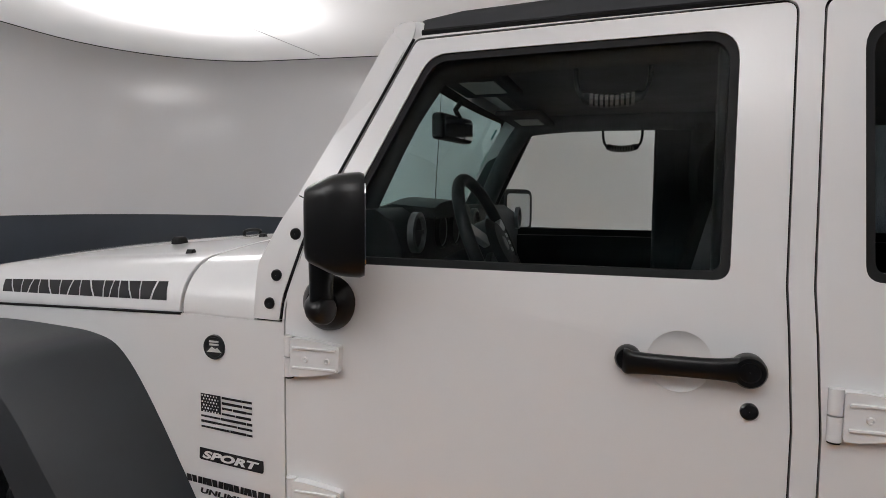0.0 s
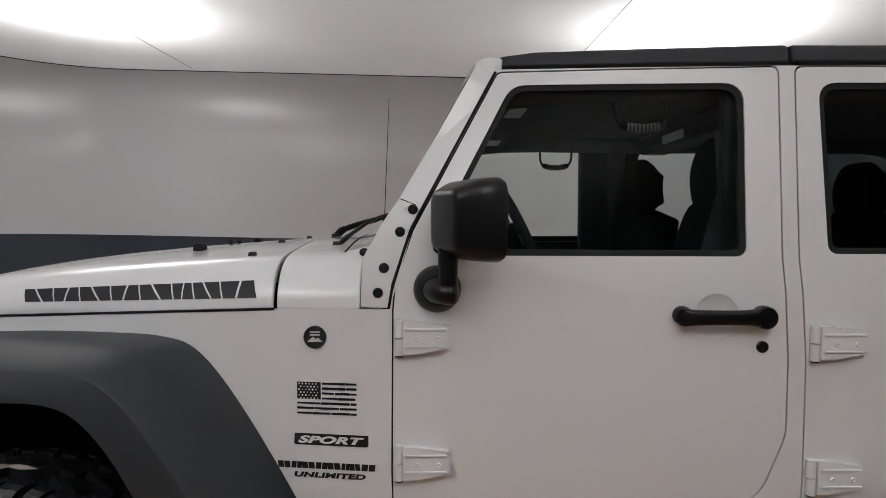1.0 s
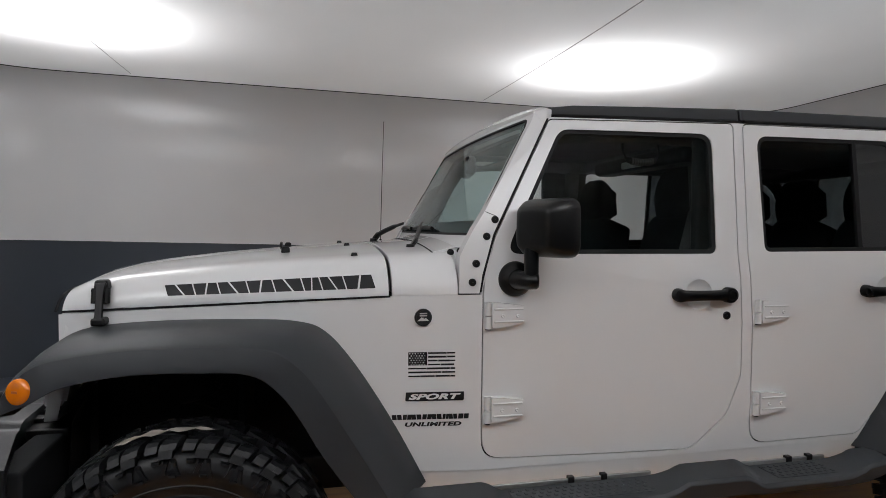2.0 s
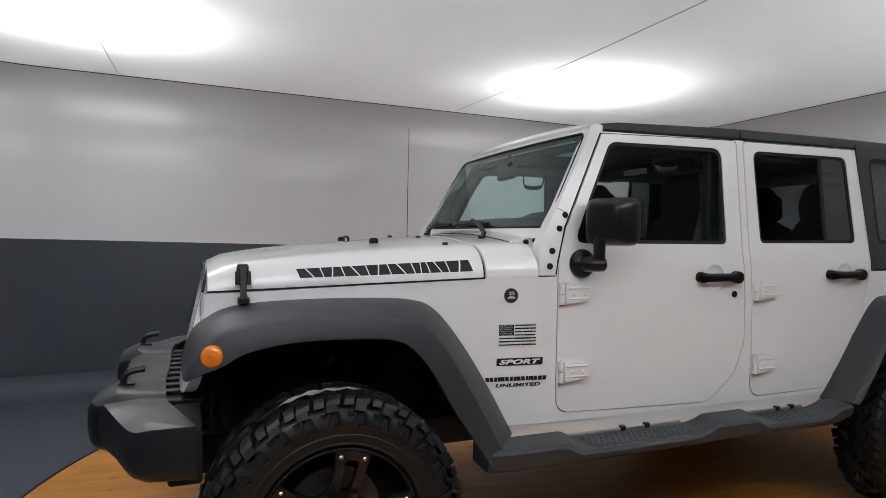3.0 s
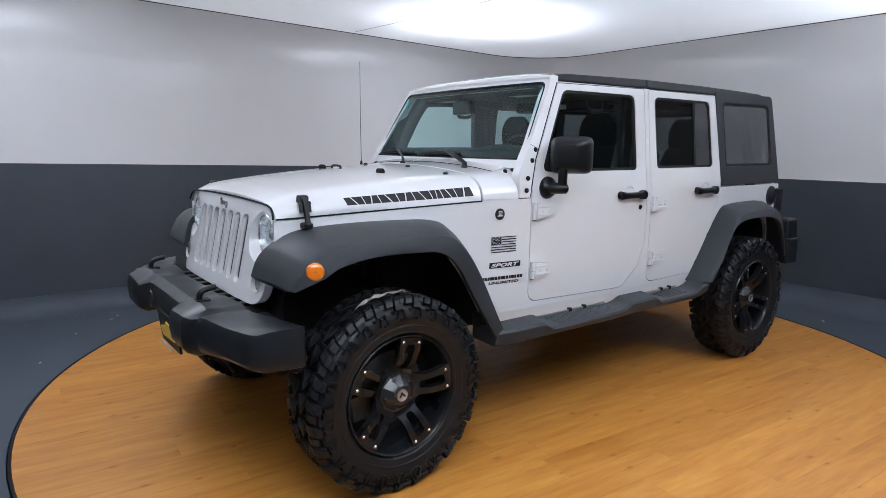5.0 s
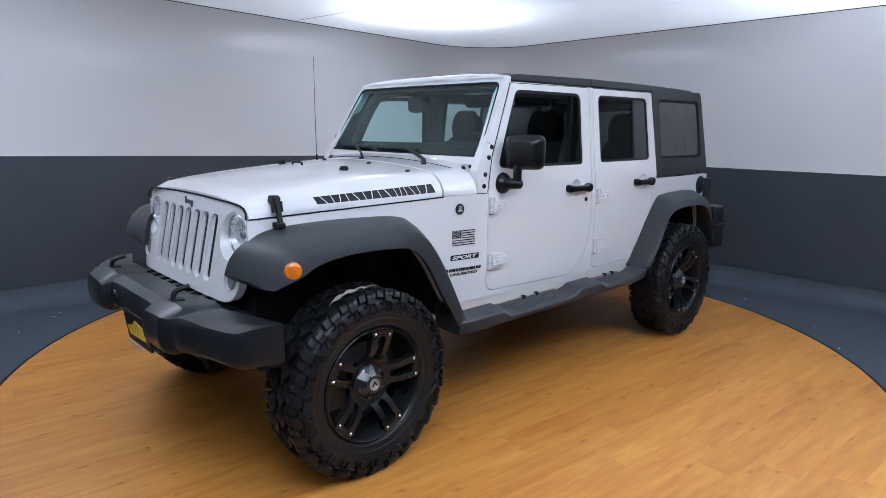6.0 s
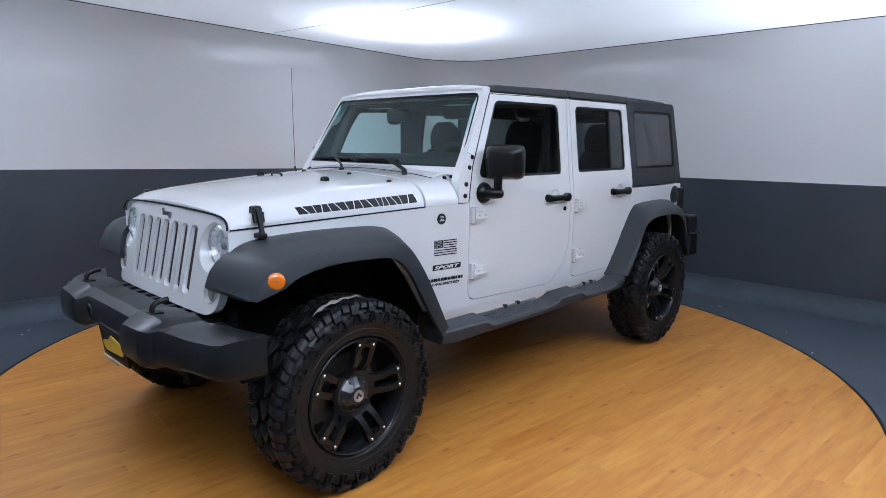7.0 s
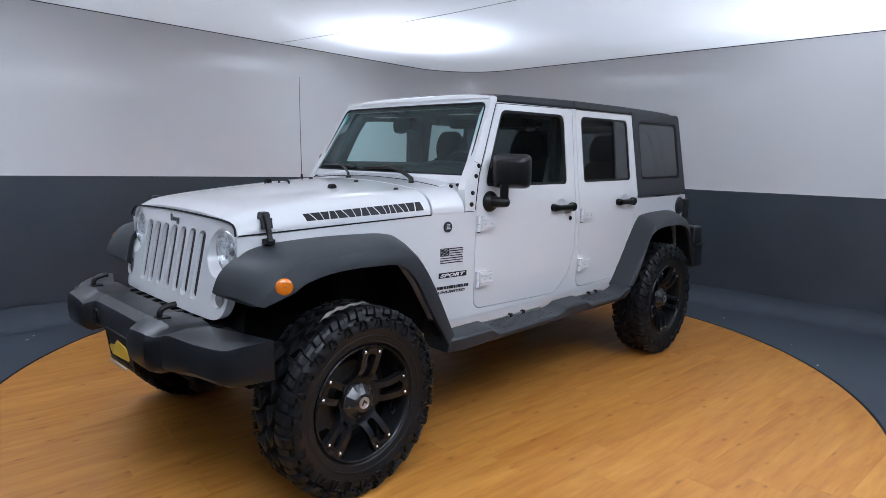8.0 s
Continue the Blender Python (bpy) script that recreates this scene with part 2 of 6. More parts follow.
def add_loft(bm, rings, ring_closed=True, caps=True, path_closed=False):
    """Skins rings of equally many points."""
    vv = [[bm.verts.new(p) for p in r] for r in rings]
    n = len(vv[0])
    pairs = list(zip(vv, vv[1:])) + ([(vv[-1], vv[0])] if path_closed else [])
    for a, b in pairs:
        for i in range(n if ring_closed else n - 1):
            j = (i + 1) % n
            bm.faces.new((a[i], a[j], b[j], b[i]))
    if caps and ring_closed and not path_closed:
        bm.faces.new(list(reversed(vv[0])))
        bm.faces.new(vv[-1])
    return vv


def loft_bm(rings, **k):
    bm = bmesh.new()
    add_loft(bm, rings, **k)
    return bm


def add_lathe(bm, profile, seg=48, closed=False, m=None):
    """Turns (radius, y) round the y axis."""
    rings = []
    for i in range(seg):
        a = 2 * math.pi * i / seg
        pts = [Vector((r * math.cos(a), y, r * math.sin(a))) for r, y in profile]
        rings.append([m @ p for p in pts] if m else pts)
    add_loft(bm, rings, ring_closed=closed, caps=False, path_closed=True)


def lathe_bm(profile, seg=48, closed=False, m=None):
    bm = bmesh.new()
    add_lathe(bm, profile, seg, closed, m)
    return bm


def smooth_path(pts, n=6):
    """Catmull-Rom through the points."""
    pts = [Vector(p) for p in pts]
    out = []
    for i in range(len(pts) - 1):
        p0, p1, p2, p3 = pts[max(0, i - 1)], pts[i], pts[i + 1], pts[min(len(pts) - 1, i + 2)]
        for k in range(n):
            t = k / n
            out.append(0.5 * ((2 * p1) + (p2 - p0) * t + (2 * p0 - 5 * p1 + 4 * p2 - p3) * t * t + (3 * p1 - p0 - 3 * p2 + p3) * t ** 3))
    out.append(pts[-1])
    return out


def add_tube(bm, path, radius, seg=8, flat=1.0):
    """A round bar along a path of points; radius may be a list."""
    path = [Vector(p) for p in path]
    rad = radius if isinstance(radius, (list, tuple)) else [radius] * len(path)
    rings, ref = [], None
    for i, p in enumerate(path):
        d = (path[min(i + 1, len(path) - 1)] - path[max(i - 1, 0)]).normalized()
        if ref is None:
            ref = d.orthogonal().normalized()
        ref = (ref - d * ref.dot(d)).normalized()
        side = d.cross(ref)
        rings.append([p + (ref * math.cos(2 * math.pi * k / seg) + side * flat * math.sin(2 * math.pi * k / seg)) * rad[i] for k in range(seg)])
    add_loft(bm, rings)


def tube_bm(path, radius, seg=8, flat=1.0):
    bm = bmesh.new()
    add_tube(bm, path, radius, seg, flat)
    return bm


def fillet(pts, n=6):
    """Rounds the corners of a closed 2D outline of (u, v, radius)."""
    out, k = [], len(pts)
    for i in range(k):
        u, v, r = pts[i]
        a, b = Vector(pts[i - 1][:2]), Vector(pts[(i + 1) % k][:2])
        p = Vector((u, v))
        if r <= 0:
            out.append((u, v))
            continue
        da, db = (a - p), (b - p)
        ra, rb = da.normalized(), db.normalized()
        half = ra.angle(rb) / 2
        cut = min(r / math.tan(half), da.length * 0.49, db.length * 0.49)
        s, e = p + ra * cut, p + rb * cut
        for j in range(n + 1):
            t = j / n
            q = s * (1 - t) ** 2 + p * 2 * t * (1 - t) + e * t * t
            out.append((q.x, q.y))
    return out


def fill_bm(loops):
    """A flat face, with holes, in the plane of u and v."""
    bm = bmesh.new()
    for loop in loops:
        vs = [bm.verts.new((u, 0, v)) for u, v in loop]
        for i in range(len(vs)):
            bm.edges.new((vs[i], vs[(i + 1) % len(vs)]))
    bmesh.ops.triangle_fill(bm, edges=bm.edges[:], use_beauty=True)
    return bm


def cut_rows(bm, us, vs):
    for u in us:
        bmesh.ops.bisect_plane(bm, geom=bm.verts[:] + bm.edges[:] + bm.faces[:], plane_co=(u, 0, 0), plane_no=(1, 0, 0))
    for v in vs:
        bmesh.ops.bisect_plane(bm, geom=bm.verts[:] + bm.edges[:] + bm.faces[:], plane_co=(0, 0, v), plane_no=(0, 0, 1))


def thicken(bm, shift):
    """Gives an open sheet a back at the offset that shift() returns for a vertex."""
    ret = bmesh.ops.extrude_face_region(bm, geom=bm.faces[:], use_keep_orig=True)
    for g in ret["geom"]:
        if isinstance(g, bmesh.types.BMVert):
            g.co += shift(g.co)


def plate_bm(loops, origin, u_axis, v_axis, depth):
    """A flat plate with holes, laid into space: origin + u * u_axis + v * v_axis, thickened along their normal."""
    bm = fill_bm(loops)
    o, ua, va = Vector(origin), Vector(u_axis), Vector(v_axis)
    nrm = ua.cross(va).normalized()
    for v in bm.verts:
        v.co = o + ua * v.co.x + va * v.co.z
    thicken(bm, lambda co: nrm * depth)
    return bm


def circle(cu, cv, r, n=24):
    return [(cu + r * math.cos(2 * math.pi * i / n), cv + r * math.sin(2 * math.pi * i / n)) for i in range(n)]


def thing(name, label, category, group="", kind=""):
    return tagged(new(name), label, category, group, kind)


# ---------------------------------------------------------------- the room
ROOM = dict(x0=-2.87, x1=4.92, y0=-4.60, y1=3.16)


def room_outline(offset=0.0, steps=12):
    """The rounded plan of the booth, counter-clockwise; offset outwards."""
    corners = [(ROOM["x1"], ROOM["y1"], 0.85, 0), (ROOM["x0"], ROOM["y1"], 1.26, 90), (ROOM["x0"], ROOM["y0"], 1.0, 180), (ROOM["x1"], ROOM["y0"], 1.0, 270)]
    out = []
    for cx, cy, r, a0 in corners:
        sx, sy = (1 if cx > 0 else -1), (1 if cy > 0 else -1)
        ox, oy = cx - sx * r, cy - sy * r
        for i in range(steps + 1):
            a = radians(a0 + 90 * i / steps)
            out.append((ox + (r + offset) * math.cos(a), oy + (r + offset) * math.sin(a)))
    dense = []
    for i, (x, y) in enumerate(out):
        nx, ny = out[(i + 1) % len(out)]
        k = max(1, int(math.hypot(nx - x, ny - y) / 0.5))
        dense += [(lerp(x, nx, j / k), lerp(y, ny, j / k)) for j in range(k)]
    return dense


def wall_ring(name, profile, mat, label, keep=None):
    """A wall round the room; profile: (offset outwards, height function) from the room side round to the back."""
    rings = []
    base = room_outline()
    shells = {o: room_outline(o) for o in {o for o, _ in profile}}
    for i in range(len(base)):
        rings.append([(*shells[o][i], h(*shells[o][i])) for o, h in profile])
    bm = loft_bm(rings, ring_closed=True, caps=False, path_closed=True)
    if keep:
        bmesh.ops.delete(bm, geom=[f for f in bm.faces if not keep(f.calc_center_median())], context="FACES")
    return tagged(link(name, bm, mat, smooth=30), label, "wall", kind="structure")


def unseen_side(c):
    """Unseen wall beside the car, behind the camera, made dark to dim bounce light."""
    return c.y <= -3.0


COVE = 0.17
cove = [(-COVE + COVE * math.sin(a), (lambda x, y, a=a: COVE - COVE * math.cos(a) - 0.002)) for a in [math.pi / 2 * i / 7 for i in range(8)]]
wall_ring("wall_1", [(0.0, lambda x, y: COVE), (0.0, lambda x, y: band_z(x, y) - 0.004), (0.06, lambda x, y: band_z(x, y) - 0.004), (0.06, lambda x, y: COVE)],
          WALL_DARK, "dark slate-blue glossy lower wall of the photo booth")
tagged(wall_ring("baseboard", cove + [(0.05, lambda x, y: COVE - 0.002), (0.05, lambda x, y: -0.05), (-COVE, lambda x, y: -0.05)], FLOOR_GREY,
                 "dark grey floor covering that curves up to the wall"), category="baseboard")
wall_ring("wall_2", [(0.004, band_z), (0.0, lambda x, y: seam_z(x, y) - 0.006), (0.06, lambda x, y: seam_z(x, y) - 0.006), (0.06, band_z)],
          WALL_WHITE, "glossy white film upper wall with soft reflections", keep=lambda c: not unseen_side(c))
# unseen stretch, darkened to shape the reflections in the car
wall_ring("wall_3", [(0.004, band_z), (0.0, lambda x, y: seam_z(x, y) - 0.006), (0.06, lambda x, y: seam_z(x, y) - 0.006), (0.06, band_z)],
          UNSEEN_DARK, "unseen booth wall behind the camera, darkened to dim bounce and reflections", keep=unseen_side)
tagged(wall_ring("trim_1", [(0.006, lambda x, y: band_z(x, y) - 0.004), (0.006, band_z), (0.05, band_z), (0.05, lambda x, y: band_z(x, y) - 0.004)], SEAM,
                 "thin dark joint between the white and the dark wall"), category="trim")
# highlight on the film's lower edge, drawn as a proud white bead
tagged(wall_ring("edge_highlight", [(-0.003, band_z), (-0.003, lambda x, y: band_z(x, y) + 0.007), (0.05, lambda x, y: band_z(x, y) + 0.007), (0.05, band_z)], DECAL_LIGHT,
                 "thin white bead drawn as the highlight along the white wall's lower edge"), category="trim")
tagged(wall_ring("trim_2", [(0.008, lambda x, y: seam_z(x, y) - 0.0065), (0.008, lambda x, y: seam_z(x, y) + 0.003), (0.05, lambda x, y: seam_z(x, y) + 0.003), (0.05, lambda x, y: seam_z(x, y) - 0.0065)],
                 SEAM, "thin dark joint between the white wall and the ceiling"), category="trim")

# ceiling: stretched film that sags a little to its middle
CX, CY = 1.0, -0.4


def ceiling_z(x, y, s):
    return seam_z(x, y) + 0.004 - 0.065 * (1 - s * s)


edge = room_outline(0.03)
rings = []
for s in (1.0, 0.97, 0.92, 0.84, 0.72, 0.56, 0.36, 0.16, 0.02):
    rings.append([(lerp(CX, x, s), lerp(CY, y, s), ceiling_z(lerp(CX, x, s), lerp(CY, y, s), s)) for x, y in edge])
bm = bmesh.new()
add_loft(bm, rings, caps=False)
bm.faces.new([v for v in bm.verts][-len(edge):])
tagged(link("ceiling", bm, CEILING, smooth=60), "stretched white translucent ceiling film, lit from above", "ceiling", kind="structure")
for sx in (2.05, -1.05):
    ys = [ROOM["y0"] + 0.1 + i * (ROOM["y1"] - ROOM["y0"] - 0.2) / 40 for i in range(41)]
    rr = []
    for y in ys:
        ex = max(abs(sx - CX) / 3.9, abs(y - CY) / 3.6)
        z = ceiling_z(sx, y, min(1.0, ex)) - 0.004
        rr.append([(sx - 0.0022, y, z), (sx + 0.0022, y, z), (sx + 0.0022, y, z + 0.003), (sx - 0.0022, y, z + 0.003)])
    tagged(link("trim", loft_bm(rr), FILM_SEAM), "thin welded seam across the ceiling film", "trim", kind="structure")

# added unseen white box round the lamps, bouncing light to even the ceiling
wall_ring("wall_4", [(0.0, lambda x, y: seam_z(x, y) + 0.010), (0.0, lambda x, y: 4.45), (0.06, lambda x, y: 4.45), (0.06, lambda x, y: seam_z(x, y) + 0.010)],
          BOUNCE_WHITE, "unseen white bounce wall added above the ceiling film")
bm = fill_bm([room_outline(0.1)])
for v in bm.verts:
    v.co = Vector((v.co.x, v.co.z, 4.455))
thicken(bm, lambda co: Vector((0, 0, 0.05)))
tagged(link("ceiling", bm, BOUNCE_WHITE), "unseen white bounce lid added above the film", "ceiling", kind="structure")

# floor round the turntable
TT = (1.485, 0.187, 2.82)
bm = fill_bm([room_outline(-COVE + 0.002), circle(TT[0], TT[1], TT[2] + 0.018, 96)])
for v in bm.verts:
    v.co = Vector((v.co.x, v.co.z, -0.003))
thicken(bm, lambda co: Vector((0, 0, -0.05)))
tagged(link("floor", bm, FLOOR_GREY), "dark grey painted floor round the turntable", "floor", kind="structure")
bm = fill_bm([room_outline(0.1)])
for v in bm.verts:
    v.co = Vector((v.co.x, v.co.z, -0.10))
thicken(bm, lambda co: Vector((0, 0, -0.05)))
tagged(link("ground", bm, SEAM), "dark sub-floor under the turntable", "floor", kind="structure")

# ---------------------------------------------------------------- the car
# x runs from the front axle (0) to the tail, y across (driver's side negative), z up
car = thing("car", "white four-door off-road car with black hardtop, flares and mud tyres", "car")
AXLE_R, TYRE_R, TRACK_Y = 2.947, 0.4285, 0.812


def hw(x, z):
    """Half width of the body at a station and height."""
    if x < 0.88:
        b = lerp(0.575, 0.752, (x + 0.4) / 1.28)
    else:
        b = curve_at([(0.88, 0.752), (1.5, 0.768), (2.8, 0.768), (3.55, 0.757)], x)
    if z < 0.95:
        b -= 0.012 * ((0.95 - z) / 0.35) ** 2
    if z > 1.25:
        b -= (z - 1.25) * 0.11
        if x > 0.8:
            b -= max(0.0, 1.85 - x) * 0.06 * ((z - 1.25) / 0.56) ** 1.5
    return b


Z_CUTS = (0.66, 0.75, 0.85, 0.95, 1.1, 1.25, 1.33, 1.45, 1.6, 1.72)
X_CUTS = (-0.1, 0.3, 0.6, 0.88, 1.15, 1.45, 1.85, 2.4, 2.8, 3.2)


def skin(side, loops, proud=0.0, depth=0.03, us=X_CUTS, vs=Z_CUTS):
    """A body panel: outline and holes in (x, z), bent to the body's side and thickened inwards."""
    bm = fill_bm(loops)
    cut_rows(bm, us, vs)
    for v in bm.verts:
        v.co.y = side * (hw(v.co.x, v.co.z) + proud)
    thicken(bm, lambda co: Vector((0, -side * depth, 0)))
    return bm


FRONT_DOOR = [(0.899, 1.205, 0.0), (0.896, 0.80, 0.0), (0.899, 0.668, 0.13), (1.30, 0.657, 0), (1.66, 0.648, 0.10), (1.80, 0.76, 0.12), (1.855, 0.90, 0.12), (1.856, 1.09, 0.0),
              (1.841, 1.33, 0.0), (1.848, 1.803, 0.02), (1.160, 1.797, 0.02), (0.947, 1.398, 0.12), (0.905, 1.27, 0.0)]
REAR_DOOR = [(1.903, 1.09, 0.0), (1.903, 0.80, 0.0), (1.903, 0.648, 0.11), (2.38, 0.652, 0.06), (2.50, 0.785, 0.10), (2.612, 0.985, 0.08), (2.672, 1.19, 0.0),
             (2.672, 1.24, 0), (2.655, 1.42, 0.0), (2.618, 1.806, 0.02), (1.893, 1.803, 0.02), (1.886, 1.33, 0.0)]
FRONT_WINDOW = [(0.985, 1.342, 0.03), (1.752, 1.340, 0.025), (1.760, 1.760, 0.05), (1.195, 1.760, 0.06), (1.06, 1.50, 0.0)]
REAR_WINDOW = [(1.960, 1.346, 0.025), (2.582, 1.348, 0.03), (2.560, 1.762, 0.045), (1.952, 1.760, 0.045)]
QUARTER_WINDOW = [(2.752, 1.346, 0.03), (3.42, 1.346, 0.04), (3.382, 1.772, 0.05), (2.728, 1.766, 0.04)]


def grow(outline, d):
    """Outline of (u, v, r) moved outwards from its middle by about d."""
    cu, cv = sum(p[0] for p in outline) / len(outline), sum(p[1] for p in outline) / len(outline)
    out, n = [], len(outline)
    area = sum(outline[i][0] * outline[(i + 1) % n][1] - outline[(i + 1) % n][0] * outline[i][1] for i in range(n))
    sg = 1 if area > 0 else -1
    for i in range(n):
        p, a, b = (Vector(outline[k % n][:2]) for k in (i, i - 1, i + 1))
        n1, n2 = (p - a).normalized(), (b - p).normalized()
        m1, m2 = Vector((n1.y, -n1.x)) * sg, Vector((n2.y, -n2.x)) * sg
        m = (m1 + m2)
        m = m / max(0.35, m.length_squared / 2) if m.length > 0 else m1
        q = p + m * d
        out.append((q.x, q.y, max(0.0, outline[i][2] + d * (0.6 if outline[i][2] > 0 else 0))))
    return out


GAP = 0.004
BODY_SIDE = [(-0.395, 1.153, 0.0), (-0.395, 1.03, 0.0), (-0.30, 1.06, 0.0), (-0.10, 1.10, 0.0), (0.20, 1.09, 0.0), (0.36, 1.02, 0.0), (0.48, 0.86, 0.0), (0.615, 0.630, 0.0), (2.43, 0.630, 0.0),
             (2.485, 0.70, 0.0), (2.605, 0.92, 0.0), (2.72, 1.045, 0.0), (3.20, 1.055, 0.0), (3.335, 1.01, 0.0), (3.405, 0.90, 0.0), (3.448, 0.70, 0.0), (3.55, 0.70, 0.0), (3.548, 1.207, 0.02), (2.686, 1.207, 0.0),
             (2.668, 1.42, 0.0), (2.632, 1.808, 0.0), (1.165, 1.806, 0.0), (1.156, 1.80, 0.0), (0.943, 1.40, 0.0), (0.890, 1.207, 0.0), (0.60, 1.203, 0.0)]


def build_side(side):
    doors = [fillet(grow(FRONT_DOOR, GAP)), fillet(grow(REAR_DOOR, GAP))]
    # body side: quarter, sills, pillars, in one pressed sheet with two door openings
    part("body_side", skin(side, [fillet(BODY_SIDE)] + doors, 0.0, 0.010), PAINT, car, bevel=0.0018)
    # dark door frames behind the gaps
    for outline, hole in ((FRONT_DOOR, FRONT_WINDOW), (REAR_DOOR, REAR_WINDOW)):
        part("door_seal", skin(side, [fillet(grow(outline, 0.028)), fillet(grow(hole, 0.004))], -0.011, 0.012), RUBBER, car)
    for outline, win, front in ((FRONT_DOOR, FRONT_WINDOW, True), (REAR_DOOR, REAR_WINDOW, False)):
        recess_x = 1.680 if front else 2.495
        door = part("door", skin(side, [fillet(outline), fillet(grow(win, 0.0045)), circle(recess_x, 1.193, 0.0535, 36)], 0.0, 0.010), PAINT, car, bevel=0.0018, segments=2)
        # black seal and pane
        part("window_seal", skin(side, [fillet(grow(win, 0.008)), fillet(grow(win, -0.010))], -0.005, 0.016), BLACK_PRINT, door, bevel=0.003)
        pane = part("pane", skin(side, [fillet(win)], -0.014, 0.004), SIDE_GLASS if front else TINT_REAR, door, "clear side window" if front else "tinted side window")
        pane.visible_shadow = False
        card_outline = [(0.94, 0.70, 0.05), (1.78, 0.72, 0.08), (1.81, 1.325, 0.02), (0.94, 1.325, 0.02)] if front else [(1.94, 0.70, 0.05), (2.40, 0.72, 0.05), (2.60, 1.0, 0.05), (2.62, 1.325, 0.02), (1.93, 1.325, 0.02)]
        part("door_card", skin(side, [fillet(card_outline)], -0.035, 0.05), TRIM_DARK, door, "black moulded inner door trim", bevel=0.006)
        if not front:
            # upright divider and darker fixed vent pane
            part("divider", skin(side, [[(2.376, 1.34), (2.394, 1.34), (2.394, 1.765), (2.376, 1.765)]], -0.006, 0.014), RUBBER, door)
            vent = part("vent_pane", skin(side, [fillet([(2.39, 1.348, 0), (2.58, 1.348, 0.02), (2.558, 1.76, 0.04), (2.39, 1.76, 0)])], -0.009, 0.004), TINT_GLASS, door, "grey fixed vent pane")
            vent.visible_shadow = False
        # handle in its dished recess
        hx = 1.695 if front else 2.490
        ring = lathe_bm([(0.058, 0.004), (0.0545, 0.0015), (0.052, 0.0025), (0.044, 0.0060), (0.030, 0.0085), (0.0005, 0.0095)], 40)
        o = part("handle_recess", ring, PAINT, door)
        o.matrix_basis = pose(recess_x, side * (hw(recess_x, 1.193) + 0.0005), 1.193, 0, 0, 0 if side < 0 else 180)
        door_handle(door, hx, side, 1.193)
        if front:
            lock = lathe_bm([(0.0005, -0.006), (0.012, -0.006), (0.0145, -0.004), (0.0150, 0.004)], 24)
            o = part("lock", lock, GLOSS_BLACK, door, "black round key lock")
            o.matrix_basis = pose(1.793, side * hw(1.793, 1.117), 1.117, 0, 0, 0 if side < 0 else 180)
        for hz in ((1.140, 0.832) if front else (1.128, 0.797)):
            hinge(door, 0.9 if front else 1.906, side, hz)
    mirror(side)
    hardtop_side(side)
    windscreen_pillar(side)
    flare(FRONT_FLARE, side, True)
    flare(REAR_FLARE, side, False)
    step_board(side)
    fuel = lathe_bm([(0.0005, -0.012), (0.050, -0.012), (0.060, -0.008), (0.067, -0.010), (0.073, -0.004), (0.073, 0.004)], 36)
    if side < 0:
        o = part("fuel_cap", fuel, PLASTIC, car, "round black fuel filler cap")
        o.matrix_basis = pose(3.432, side * hw(3.43, 1.12), 1.118)
    # tail lamp
    bm = box_bm(3.50, 3.60, side * 0.70, side * 0.775, 0.99, 1.17)
    lamp_o = part("tail_lamp", bm, PLASTIC, car, "black tail lamp housing", bevel=0.012)
    part("lens", box_bm(3.585, 3.612, side * 0.70, side * 0.762, 1.01, 1.15), RED_LENS, lamp_o, "red tail lamp lens", bevel=0.008)


TINT_REAR = glass("rear_door_glass", (0.86, 0.88, 0.88), 0.02, 0.003, 6.0)


def door_handle(door, cx, side, z):
    """Black grab bar with a rounded foot and a round push-button end."""
    y0 = lambda x: hw(x, z)
    path = smooth_path([(cx - 0.110, 0.010, 0.020), (cx - 0.102, 0.024, 0.0225), (cx - 0.086, 0.031, 0.0195), (cx - 0.04, 0.033, 0.0180), (cx + 0.03, 0.033, 0.0180), (cx + 0.06, 0.031, 0.0200), (cx + 0.085, 0.028, 0.0240)], 4)
    rings = []
    for p in path:
        ring = []
        for k in range(12):
            c, t = math.cos(2 * math.pi * k / 12), math.sin(2 * math.pi * k / 12)
            ring.append((p.x, side * (y0(p.x) + p.y + 0.010 * math.copysign(abs(c) ** 0.7, c)), z + p.z * math.copysign(abs(t) ** 0.7, t)))
        rings.append(ring)
    h = part("handle", loft_bm(rings), SATIN_BLACK, door, "black door handle", smooth=60)
    bm = lathe_bm([(0.022, 0.0), (0.024, -0.020), (0.0275, -0.010), (0.0272, -0.034), (0.024, -0.039), (0.017, -0.039), (0.0155, -0.036), (0.0005, -0.036)], 28)
    o = part("push_button", bm, SATIN_BLACK, h)
    o.matrix_basis = pose(cx + 0.091, side * y0(cx + 0.1), z - 0.001, 0, 0, 0 if side < 0 else 180)
    o = part("handle_foot", lathe_bm([(0.0225, 0.0), (0.0225, -0.014), (0.019, -0.022), (0.0005, -0.024)], 24), SATIN_BLACK, h)
    o.matrix_basis = pose(cx - 0.100, side * y0(cx - 0.1), z + 0.002, 0, 0, 0 if side < 0 else 180)


